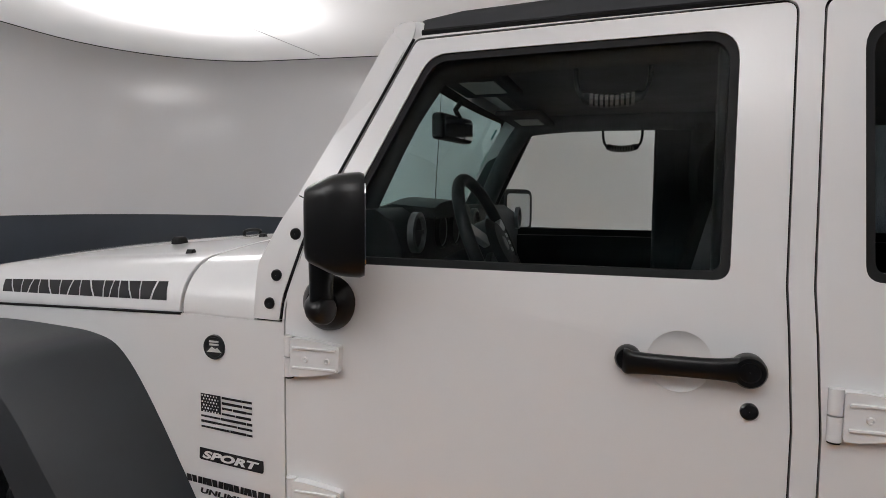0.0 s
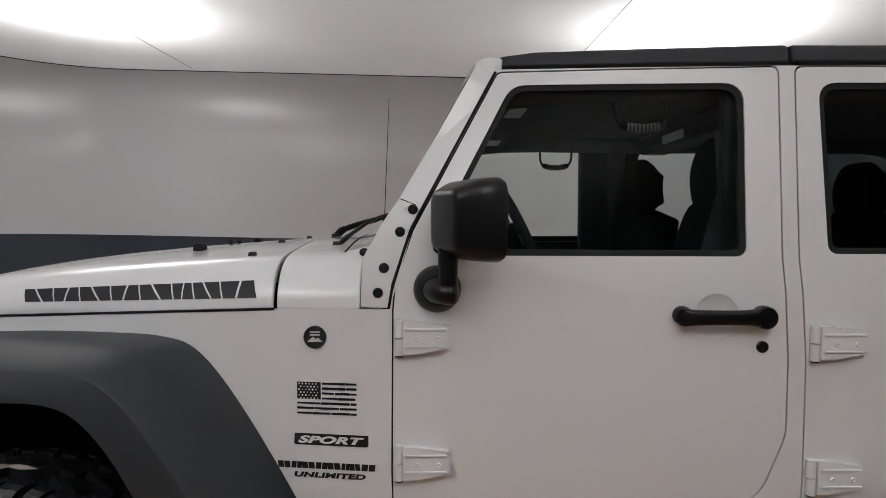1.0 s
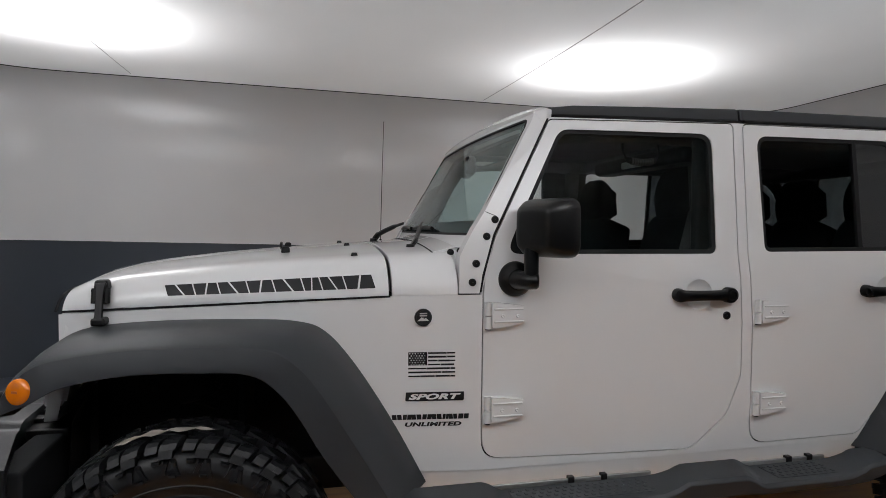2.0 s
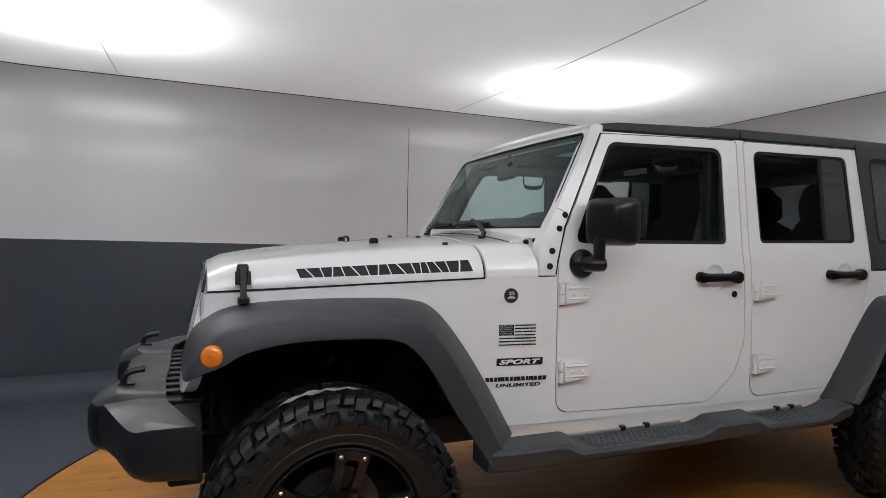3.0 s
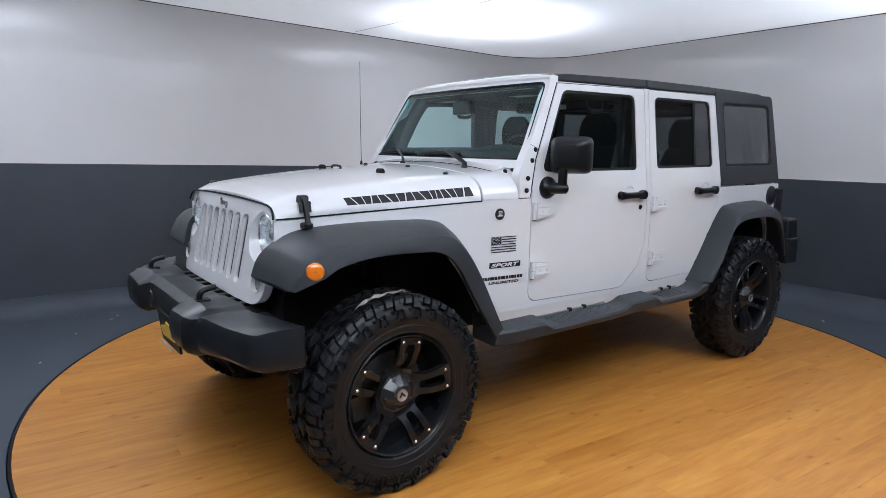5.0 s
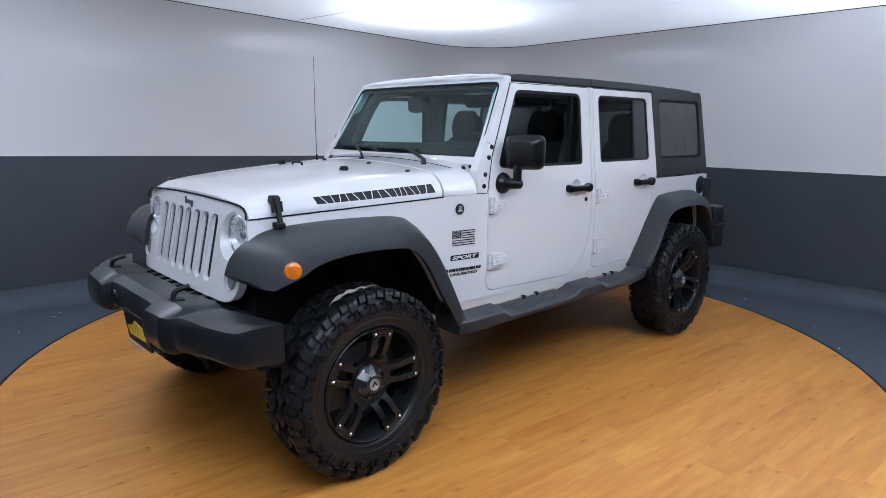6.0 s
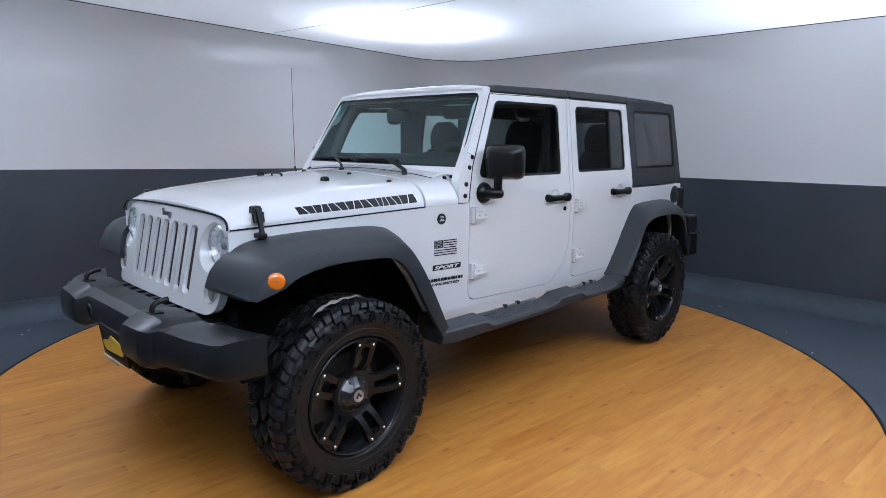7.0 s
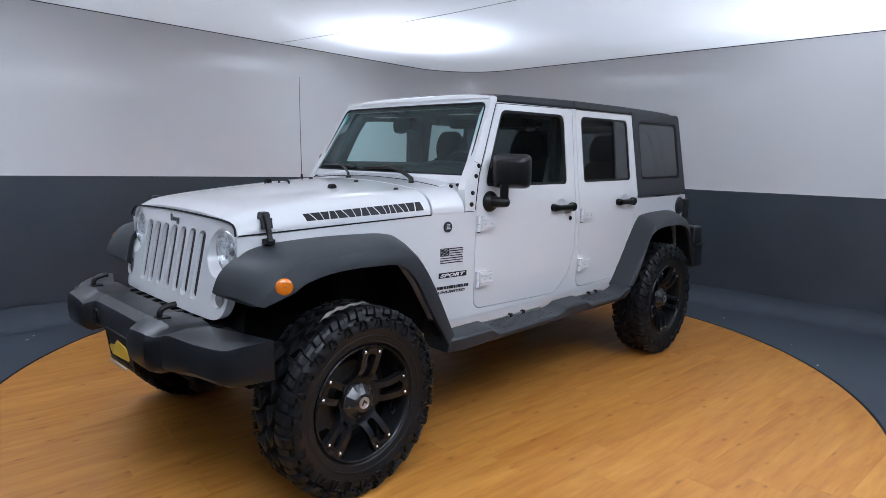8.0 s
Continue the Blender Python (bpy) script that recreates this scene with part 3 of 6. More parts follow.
def hinge(door, x, side, z):
    """White strap hinge: tapered leaf with two screws and a barrel."""
    y = lambda xx: side * (hw(xx, z) + 0.001)
    leaf = fillet([(0.022, -0.040, 0.004), (0.048, -0.040, 0.004), (0.132, -0.025, 0.006), (0.135, 0.030, 0.006), (0.048, 0.041, 0.01), (0.022, 0.041, 0.004)], 3)
    bm = fill_bm([leaf])
    for v in bm.verts:
        v.co = Vector((x + v.co.x, y(x + 0.07), z + v.co.z))
    thicken(bm, lambda co: Vector((0, side * 0.019, 0)))
    h = part("hinge", bm, PAINT, door, "white strap hinge", bevel=0.003)
    bm = box_bm(x + 0.028, x + 0.128, y(x + 0.07), y(x + 0.07) + side * 0.023, z - 0.023, z - 0.017)
    add_box(bm, x + 0.028, x + 0.128, y(x + 0.07), y(x + 0.07) + side * 0.023, z + 0.018, z + 0.024)
    part("rib", bm, PAINT, h, bevel=0.002)
    bm = bmesh.new()
    for z0, z1 in ((-0.044, -0.003), (0.0, 0.043)):
        add_tube(bm, [(x + 0.012, y(x) + side * 0.006, z + z0), (x + 0.012, y(x) + side * 0.006, z + z1)], 0.0115, 14)
    part("barrel", bm, PAINT, h)
    # dark disc standing in for the shaded gap beneath the barrel
    part("barrel_gap_shade", tube_bm([(x + 0.012, y(x) + side * 0.006, z - 0.0475), (x + 0.012, y(x) + side * 0.006, z - 0.044)], 0.010, 12), RUBBER, h)
    for sx in (0.058, 0.108):
        bm = lathe_bm([(0.0005, -0.0205), (0.0028, -0.0205), (0.0034, -0.0230), (0.0055, -0.0230), (0.0065, -0.021), (0.0065, -0.012)], 14)
        o = part("screw", bm, PAINT, h, "white painted screw")
        o.matrix_basis = pose(x + sx, y(x + sx), z - 0.002, 0, 0, 0 if side < 0 else 180)


def mirror(side):
    """Door mirror on a round foot and a bent arm; the glass looks back."""
    m = part("door_mirror", lathe_bm([(0.058, 0.0), (0.056, -0.012), (0.048, -0.024), (0.036, -0.036), (0.0005, -0.040)], 32), SATIN_BLACK, car, "black plastic door mirror")
    m.matrix_basis = pose(1.005, side * hw(1.005, 1.257), 1.257, 0, 0, 0 if side < 0 else 180)
    inv = m.matrix_basis.inverted()

    def put(name, bm, mat, label="", **k):
        o = part(name, bm, mat, m, label, **k)
        o.matrix_parent_inverse = inv
        return o

    yy = lambda d: side * d
    bm = bmesh.new()
    add_tube(bm, [(1.000, yy(0.775), 1.257), (1.010, yy(0.812), 1.257), (1.026, yy(0.838), 1.257), (1.044, yy(0.846), 1.257), (1.050, yy(0.848), 1.257)], [0.033, 0.029, 0.028, 0.027, 0.020], 16)
    rings = []
    for zz, w, d in ((1.245, 0.020, 0.022), (1.262, 0.023, 0.024), (1.30, 0.0225, 0.024), (1.37, 0.0235, 0.026)):
        rings.append([(1.029 + w * math.cos(2 * math.pi * k / 14), yy(0.836) + d * math.sin(2 * math.pi * k / 14), zz) for k in range(14)])
    add_loft(bm, rings)
    put("arm", bm, SATIN_BLACK, smooth=50)
    # housing: rounded block, turned outwards; depth runs forward from the glass
    turn = Matrix.Translation((1.108, yy(0.824), 1.4235)) @ pose(0, 0, 0, 0, 0, side * -25.5)
    rings = []
    for d, w, h in ((-0.103, 0.050, 0.050), (-0.101, 0.064, 0.062), (-0.095, 0.072, 0.069), (-0.060, 0.094, 0.086), (-0.048, 0.101, 0.090), (-0.030, 0.106, 0.093), (-0.004, 0.109, 0.095), (0.004, 0.106, 0.092)):
        ring = []
        for k in range(28):
            a = 2 * math.pi * k / 28
            c, s = math.cos(a), math.sin(a)
            ring.append(turn @ Vector((d, w * math.copysign(abs(c) ** 0.34, c), h * math.copysign(abs(s) ** 0.34, s))))
        rings.append(ring)
    put("housing", loft_bm(rings), SATIN_BLACK, smooth=40)
    gl = fillet([(-0.086, -0.074, 0.02), (0.086, -0.074, 0.02), (0.086, 0.074, 0.02), (-0.086, 0.074, 0.02)], 4)
    bm = fill_bm([gl])
    for v in bm.verts:
        v.co = turn @ Vector((0.0045, v.co.x, v.co.z))
    thicken(bm, lambda co: turn.to_3x3() @ Vector((0.002, 0, 0)))
    put("mirror_glass", bm, MIRROR, "mirror glass")


MIRROR = surface("mirror_silver", (0.85, 0.86, 0.87), 0.03, metal=1.0, vary=0.02, scale=20.0)


def hardtop_side(side):
    outline = [(2.690, 1.215, 0.0), (3.535, 1.215, 0.03), (3.44, 1.845, 0.05), (2.64, 1.835, 0.0), (2.646, 1.74, 0.0), (2.672, 1.42, 0.0)]
    top = part("hardtop_side", skin(side, [fillet(outline), fillet(grow(QUARTER_WINDOW, 0.004))], 0.002, 0.03), TOP_PLASTIC, hardtop, "dark grey textured hardtop side", bevel=0.005)
    part("window_frame", skin(side, [fillet(grow(QUARTER_WINDOW, 0.002)), fillet(grow(QUARTER_WINDOW, -0.016))], -0.004, 0.012), RUBBER, top, bevel=0.002)
    p = part("quarter_pane", skin(side, [fillet(QUARTER_WINDOW)], -0.006, 0.004), TINT_GLASS, top, "dark tinted quarter window")
    p.visible_shadow = False


hardtop = None


def build_roof():
    """Dark hardtop: two front panels, long rear shell, back wall with window."""
    global hardtop

    def section(x, z_edge, crown, w_top, drop):
        pts = []
        n = 18
        for i in range(n + 1):
            t = -1 + 2 * i / n
            y = t * w_top
            pts.append((x, y, z_edge + crown * (1 - abs(t) ** 2.6)))
        under = [(x, lerp(w_top, -w_top, i / 6) * 1.012, z_edge - drop) for i in range(7)]
        return pts + under

    def shell(name, x0, x1, parent, label):
        rings = []
        for i in range(9):
            x = lerp(x0, x1, i / 8)
            ze = curve_at([(1.15, 1.838), (1.19, 1.852), (1.9, 1.862), (2.5, 1.864), (3.2, 1.858), (3.42, 1.846), (3.47, 1.825)], x)
            w = hw(x, 1.83) - 0.008
            rings.append(section(x, ze - 0.001, 0.028, w, 0.045))
        return part(name, loft_bm(rings), TOP_PLASTIC, parent, label, smooth=32, bevel=0.008)

    hardtop = shell("hardtop", 1.886, 3.46, car, "dark grey textured hardtop shell")
    shell("roof_panel", 1.163, 1.880, hardtop, "dark grey removable front roof panel")
    # drip moulding under the roof edge and joint clips
    for side in (-1, 1):
        bm = bmesh.new()
        add_tube(bm, [(x, side * (hw(x, 1.815) - 0.004), 1.812) for x in (1.17, 1.5, 1.87)], 0.007, 6)
        part("gutter", bm, RUBBER, hardtop)
        bm = bmesh.new()
        add_tube(bm, [(x, side * (hw(x, 1.818) - 0.003), 1.815) for x in (1.9, 2.2, 2.62)], 0.007, 6)
        part("gutter", bm, RUBBER, hardtop)
    back = plate_bm([fillet([(-0.73, 1.215, 0.03), (0.73, 1.215, 0.03), (0.66, 1.84, 0.05), (-0.66, 1.84, 0.05)]), fillet([(-0.60, 1.30, 0.06), (0.60, 1.30, 0.06), (0.56, 1.75, 0.07), (-0.56, 1.75, 0.07)])],
                    (3.70, 0, 0), (0, 1, 0), (-0.15, 0, 1), 0.03)
    part("back_frame", back, TOP_PLASTIC, hardtop, bevel=0.004)
    bm = plate_bm([fillet([(-0.60, 1.30, 0.06), (0.60, 1.30, 0.06), (0.56, 1.75, 0.07), (-0.56, 1.75, 0.07)])], (3.71, 0, 0), (0, 1, 0), (-0.15, 0, 1), 0.004)
    p = part("rear_pane", bm, TINT_GLASS, hardtop, "dark tinted rear window")
    p.visible_shadow = False
    # headliner under the roof
    part("headliner", box_bm(1.20, 3.38, -0.60, 0.60, 1.795, 1.812), LINER, hardtop, "black headliner", bevel=0.006)


def windscreen_pillar(side):
    outline = [(0.818, 1.211, 0.0), (0.884, 1.211, 0.0), (0.894, 1.27, 0.0), (0.937, 1.403, 0.10), (1.150, 1.802, 0.0), (1.158, 1.838, 0.02), (1.122, 1.840, 0.02), (0.912, 1.478, 0.0), (0.872, 1.42, 0.04), (0.822, 1.33, 0.06)]
    p = part("windscreen_pillar", skin(side, [fillet(outline)], 0.001, 0.05), PAINT, car, bevel=0.008, segments=3)
    for bx, bz in ((0.945, 1.450), (0.914, 1.395), (0.875, 1.307), (0.861, 1.247)):
        bm = lathe_bm([(0.0005, -0.006), (0.005, -0.007), (0.0105, -0.006), (0.0125, -0.003), (0.0125, 0.003)], 18)
        o = part("bolt", bm, BLACK, p, "black bolt head")
        o.matrix_basis = pose(bx, side * (hw(bx, bz) + 0.001), bz, 0, 0, 0 if side < 0 else 180)
    path = [(0.888, 1.215), (0.899, 1.27), (0.919, 1.335), (0.940, 1.400), (1.046, 1.600), (1.153, 1.800)]
    part("pillar_seal", tube_bm([(x, side * (hw(x, z) - 0.0005), z) for x, z in path], 0.0036, 6), RUBBER, p)
    # folding joint line on the pillar
    bm = tube_bm([(0.914, side * (hw(0.914, 1.475) + 0.0002), 1.476), (0.952, side * (hw(0.952, 1.462) + 0.0002), 1.461)], 0.0014, 6)
    part("joint", bm, RUBBER, p)


WS_U, WS_SLOPE = 0.0, (1.096 - 0.872) / (1.795 - 1.402)


def bow(y):
    """How far the curved windscreen stands forward at a place across the car."""
    return 0.036 * (1 - (y / 0.70) ** 2)


def bowed(bm):
    for i in range(-6, 7):
        bmesh.ops.bisect_plane(bm, geom=bm.verts[:] + bm.edges[:] + bm.faces[:], plane_co=(0, i * 0.1, 0), plane_no=(0, 1, 0))
    for v in bm.verts:
        v.co.x -= bow(v.co.y)
    return bm


def build_windscreen():
    """White frame round a raked pane, with the black print round the glass."""
    o, u, v = (0.872, 0, 1.402), (0, 1, 0), (WS_SLOPE, 0, 1)
    nrm = Vector(u).cross(Vector(v)).normalized()
    outer = fillet([(-0.722, -0.045, 0.02), (0.722, -0.045, 0.02), (0.662, 0.432, 0.06), (-0.662, 0.432, 0.06)])
    hole = fillet([(-0.697, 0.0, 0.035), (0.697, 0.0, 0.035), (0.636, 0.396, 0.05), (-0.636, 0.396, 0.05)])
    bm = plate_bm([outer, hole], Vector(o) - nrm * 0.0, u, v, 0.045)
    fr = part("windscreen_frame", bowed(bm), PAINT, car, "white windscreen frame", bevel=0.010, segments=3)
    inner = fillet([(-0.673, 0.042, 0.05), (0.673, 0.042, 0.05), (0.613, 0.375, 0.06), (-0.613, 0.375, 0.06)])
    hole2 = fillet([(-0.694, 0.003, 0.035), (0.694, 0.003, 0.035), (0.633, 0.393, 0.05), (-0.633, 0.393, 0.05)])
    part("glass_band", bowed(plate_bm([hole2, inner], Vector(o) + nrm * 0.0063, u, v, 0.0010)), BLACK_PRINT, fr, "black printed edge of the windscreen")
    pane = part("windscreen", bowed(plate_bm([hole2], Vector(o) + nrm * 0.002, u, v, 0.004)), WINDSCREEN, fr, "green-tinted windscreen")
    pane.visible_shadow = False
    part("screen_seal", bowed(plate_bm([fillet([(-0.702, -0.005, 0.035), (0.702, -0.005, 0.035), (0.641, 0.401, 0.05), (-0.641, 0.401, 0.05)]), hole2], Vector(o) - nrm * 0.001, u, v, 0.010)), RUBBER, fr)
    bm = plate_bm([fillet([(0.585, 0.310, 0.008), (0.607, 0.310, 0.008), (0.602, 0.350, 0.008), (0.580, 0.350, 0.008)], 2)], Vector(o) - nrm * 0.002, u, v, 0.001)
    part("sticker", bowed(bm), TEAL, fr, "small teal sticker")
    # inspection strip by the far pillar
    bm = plate_bm([fillet([(0.632, 0.205, 0.006), (0.645, 0.205, 0.006), (0.637, 0.262, 0.006), (0.624, 0.262, 0.006)], 2)], Vector(o) - nrm * 0.002, u, v, 0.001)
    part("strip", bowed(bm), PALE, fr, "small pale strip")
    # header rail bulge over the pane
    rings = []
    for i in range(13):
        y = lerp(-0.650, 0.650, i / 12)
        k = 1 - (abs(y) / 0.655) ** 4
        q = bow(y)
        rings.append([(1.108 - q, y, 1.812), (1.106 - q, y, 1.826 + 0.006 * k), (1.122 - q * 0.8, y, 1.836 + 0.016 * k), (1.150 - q * 0.4, y, 1.838 + 0.024 * k), (1.172, y, 1.834 + 0.024 * k), (1.172, y, 1.80), (1.13, y, 1.80)])
    part("header", loft_bm(rings), PAINT, fr, bevel=0.004)


BLACK_PRINT = surface("black_print", (0.010, 0.0105, 0.011), 0.6, vary=0.1, scale=30.0, specular=0.22)
TEAL = surface("teal_sticker", (0.02, 0.35, 0.33), 0.4, vary=0.05, scale=30.0)


HOOD_X0, HOOD_X1 = -0.386, 0.596


def hood_z(x, y):
    """Height of the bonnet's skin over its plan."""
    t = max(0.0, (x + 0.40) / 1.0)
    w = hw(x, 1.2)
    k = min(1.0, abs(y) / w)
    crown = lerp(1.242, 1.362, t ** 0.54)
    shoulder = lerp(0.030, 0.050, t)
    z = crown - shoulder * k ** 2.2
    edge = lerp(1.165, 1.2065, min(1.0, max(0.0, (x + 0.38) / 0.98)))
    # rounded flank from the shoulder down to the shut line
    q = max(0.0, (k - 0.80) / 0.20)
    return lerp(z, edge, 1 - math.sqrt(max(0.0, 1 - min(1.0, q) ** 2.6)))


def body_strip(x0, x1, n, name, parent, mat, label, nose=False):
    """A cross-wise pressed panel that follows the bonnet's shape."""
    ks = sorted({round(k, 4) for k in [-1, -0.996, -0.985, -0.965, -0.94, -0.91, -0.87, -0.82, -0.75, -0.6, -0.4, -0.2, 0, 0.2, 0.4, 0.6, 0.75, 0.82, 0.87, 0.91, 0.94, 0.965, 0.985, 0.996, 1]})
    rings = []
    for i in range(n + 1):
        f = i / n
        ring = []
        for k in ks:
            x = lerp(x0, x1, f)
            w = hw(x, 1.2)
            z = hood_z(x, k * w)
            if nose:
                d = max(0.0, (0.10 - (x - x0)) / 0.10)
                z -= 0.012 * d ** 3
            ring.append((x, k * w, z))
        rings.append(ring)
    bm = bmesh.new()
    add_loft(bm, rings, ring_closed=False, caps=False)
    thicken(bm, lambda co: Vector((0, -0.012 * co.y / 0.7, -0.018)))
    return part(name, bm, mat, parent, label, smooth=40, bevel=0.004)


def build_hood():
    hood = body_strip(HOOD_X0, HOOD_X1, 16, "hood", car, PAINT, "white bonnet with dark lettering on its flank", nose=True)
    for y in (-0.318, 0.318):
        bm = loft_bm([[(0.27 + w * c, y + d * s, hood_z(0.27, y) - 0.002 + h) for c, s in ((-1, -1), (1, -1), (1, 1), (-1, 1))] for w, d, h in ((0.016, 0.021, 0), (0.015, 0.020, 0.015), (0.010, 0.015, 0.023))])
        part("rubber_stop", bm, RUBBER, hood, "black rubber stop", bevel=0.004)
    # footman loop and small nozzles
    x, y = 0.245, 0.10
    z = hood_z(x, y)
    bm = tube_bm(smooth_path([(x, y - 0.05, z), (x, y - 0.045, z + 0.013), (x, y, z + 0.017), (x, y + 0.045, z + 0.013), (x, y + 0.05, z)], 4), 0.0065, 8)
    part("tie_loop", bm, BLACK, hood, "black tie-down loop")
    for nx, ny in ((0.50, -0.22), (0.50, 0.22), (0.50, -0.55)):
        part("washer_nozzle", box_bm(nx - 0.012, nx + 0.012, ny - 0.009, ny + 0.009, hood_z(nx, ny) - 0.002, hood_z(nx, ny) + 0.010, taper=0.3), BLACK, hood, "black washer nozzle", bevel=0.002)
    for side in (-1, 1):
        latch(side, hood)
    # dark shut lines round the bonnet
    for side in (-1, 1):
        xs = [lerp(-0.385, 0.60, i / 14) for i in range(15)]
        part("shut_line", tube_bm([(x, side * (hw(x, 1.2) - 0.0005), lerp(1.165, 1.2065, min(1.0, max(0.0, (x + 0.38) / 0.98))) - 0.004) for x in xs], 0.0036, 6), RUBBER, hood)
    half = [(0.0, 1.2275), (0.15, 1.2265), (0.3, 1.2235), (0.45, 1.219), (0.51, 1.2145), (0.545, 1.206), (0.568, 1.190), (0.5815, 1.163)]
    arc = [(-y, z) for y, z in reversed(half[1:])] + half
    part("shut_line", tube_bm([(grille_x(0, z) + 0.008 * (abs(y) / 0.6) ** 4 - 0.005, y, z) for y, z in arc], 0.0045, 8), RUBBER, hood)
    # lettering on the bonnet's flank: eight slanted dark blocks
    x0, x1 = -0.086, 0.550
    widths = (0.80, 0.70, 0.83, 0.75, 0.84, 0.53, 0.70, 0.87)
    step = (x1 - x0) / sum(widths)
    for side in (-1, 1):
        x = x0
        for i, wd in enumerate(widths):
            w = step * wd
            block(hood, side, x + 0.002, x + w - 0.002, i)
            x += w


def flank(x, z):
    """y (positive) on the bonnet's flank where its skin has the height z."""
    w = hw(x, 1.2)
    lo, hi = 0.75 * w, w
    for _ in range(30):
        mid = (lo + hi) / 2
        if hood_z(x, mid) > z:
            lo = mid
        else:
            hi = mid
    return lo


def block(hood, side, xa, xb, i):
    """One plain dark letter-sized shape, parted by a thin slanting gap, wrapped onto the flank."""
    z0 = lambda x: lerp(1.207, 1.2285, (x + 0.085) / 0.63)
    z1 = lambda x: lerp(1.239, 1.271, (x + 0.085) / 0.63)
    bm = bmesh.new()
    lean = 0.22 if i % 2 else -0.22
    gap = 0.035
    for lo, hi in ((lambda v: 0.0, lambda v: 0.5 - gap + lean * (v - 0.5)), (lambda v: 0.5 + gap + lean * (v - 0.5), lambda v: 1.0)):
        grid = []
        for v in (0.0, 0.5, 1.0):
            row = []
            for k in (0.0, 0.5, 1.0):
                x = lerp(xa, xb, lerp(lo(v), hi(v), k)) - 0.012 * (v - 0.5)
                z = lerp(z0(x), z1(x), v)
                row.append(Vector((x, side * (flank(x, z) + 0.0012), z + 0.0005)))
            grid.append(row)
        add_loft(bm, grid, ring_closed=False, caps=False)
    part("letter_block", bm, DECAL, hood, "dark vinyl letter shape")


def latch(side, hood):
    """Rubber strap latch: upper anchor on the bonnet, double clip, lower catch on the wing."""
    x = -0.270
    top_y, low_y = 0.592, 0.622
    l = part("hood_latch", box_bm(x - 0.021, x + 0.021, side * 0.556, side * 0.604, 1.226, 1.258, taper=0.12), BLACK, hood, "black rubber bonnet latch", bevel=0.007)
    rings = []
    for t in (0, 0.15, 0.3, 0.5, 0.75, 0.9, 1.0):
        y, z = side * lerp(top_y + 0.008, low_y + 0.012, t), lerp(1.250, 1.128, t)
        w = curve_at([(0, 0.017), (0.2, 0.011), (0.8, 0.010), (1.0, 0.015)], t)
        rings.append([(x - w, y - 0.008, z), (x + w, y - 0.008, z), (x + w, y + 0.008, z), (x - w, y + 0.008, z)])
    part("strap", loft_bm(rings), BLACK, l, bevel=0.003)
    for dx in (-0.017, 0.017):
        part("clip", tube_bm([(x + dx, side * (top_y + 0.006), 1.232), (x + dx, side * (top_y + 0.016), 1.188)], 0.0095, 10), BLACK, l)
    part("crossbar", tube_bm([(x - 0.025, side * (top_y + 0.010), 1.226), (x + 0.025, side * (top_y + 0.010), 1.226)], 0.006, 8), BLACK, l)
    part("lower_catch", box_bm(x - 0.020, x + 0.020, side * (hw(x, 1.13) - 0.004), side * (low_y + 0.020), 1.122, 1.146), BLACK, l, bevel=0.007)


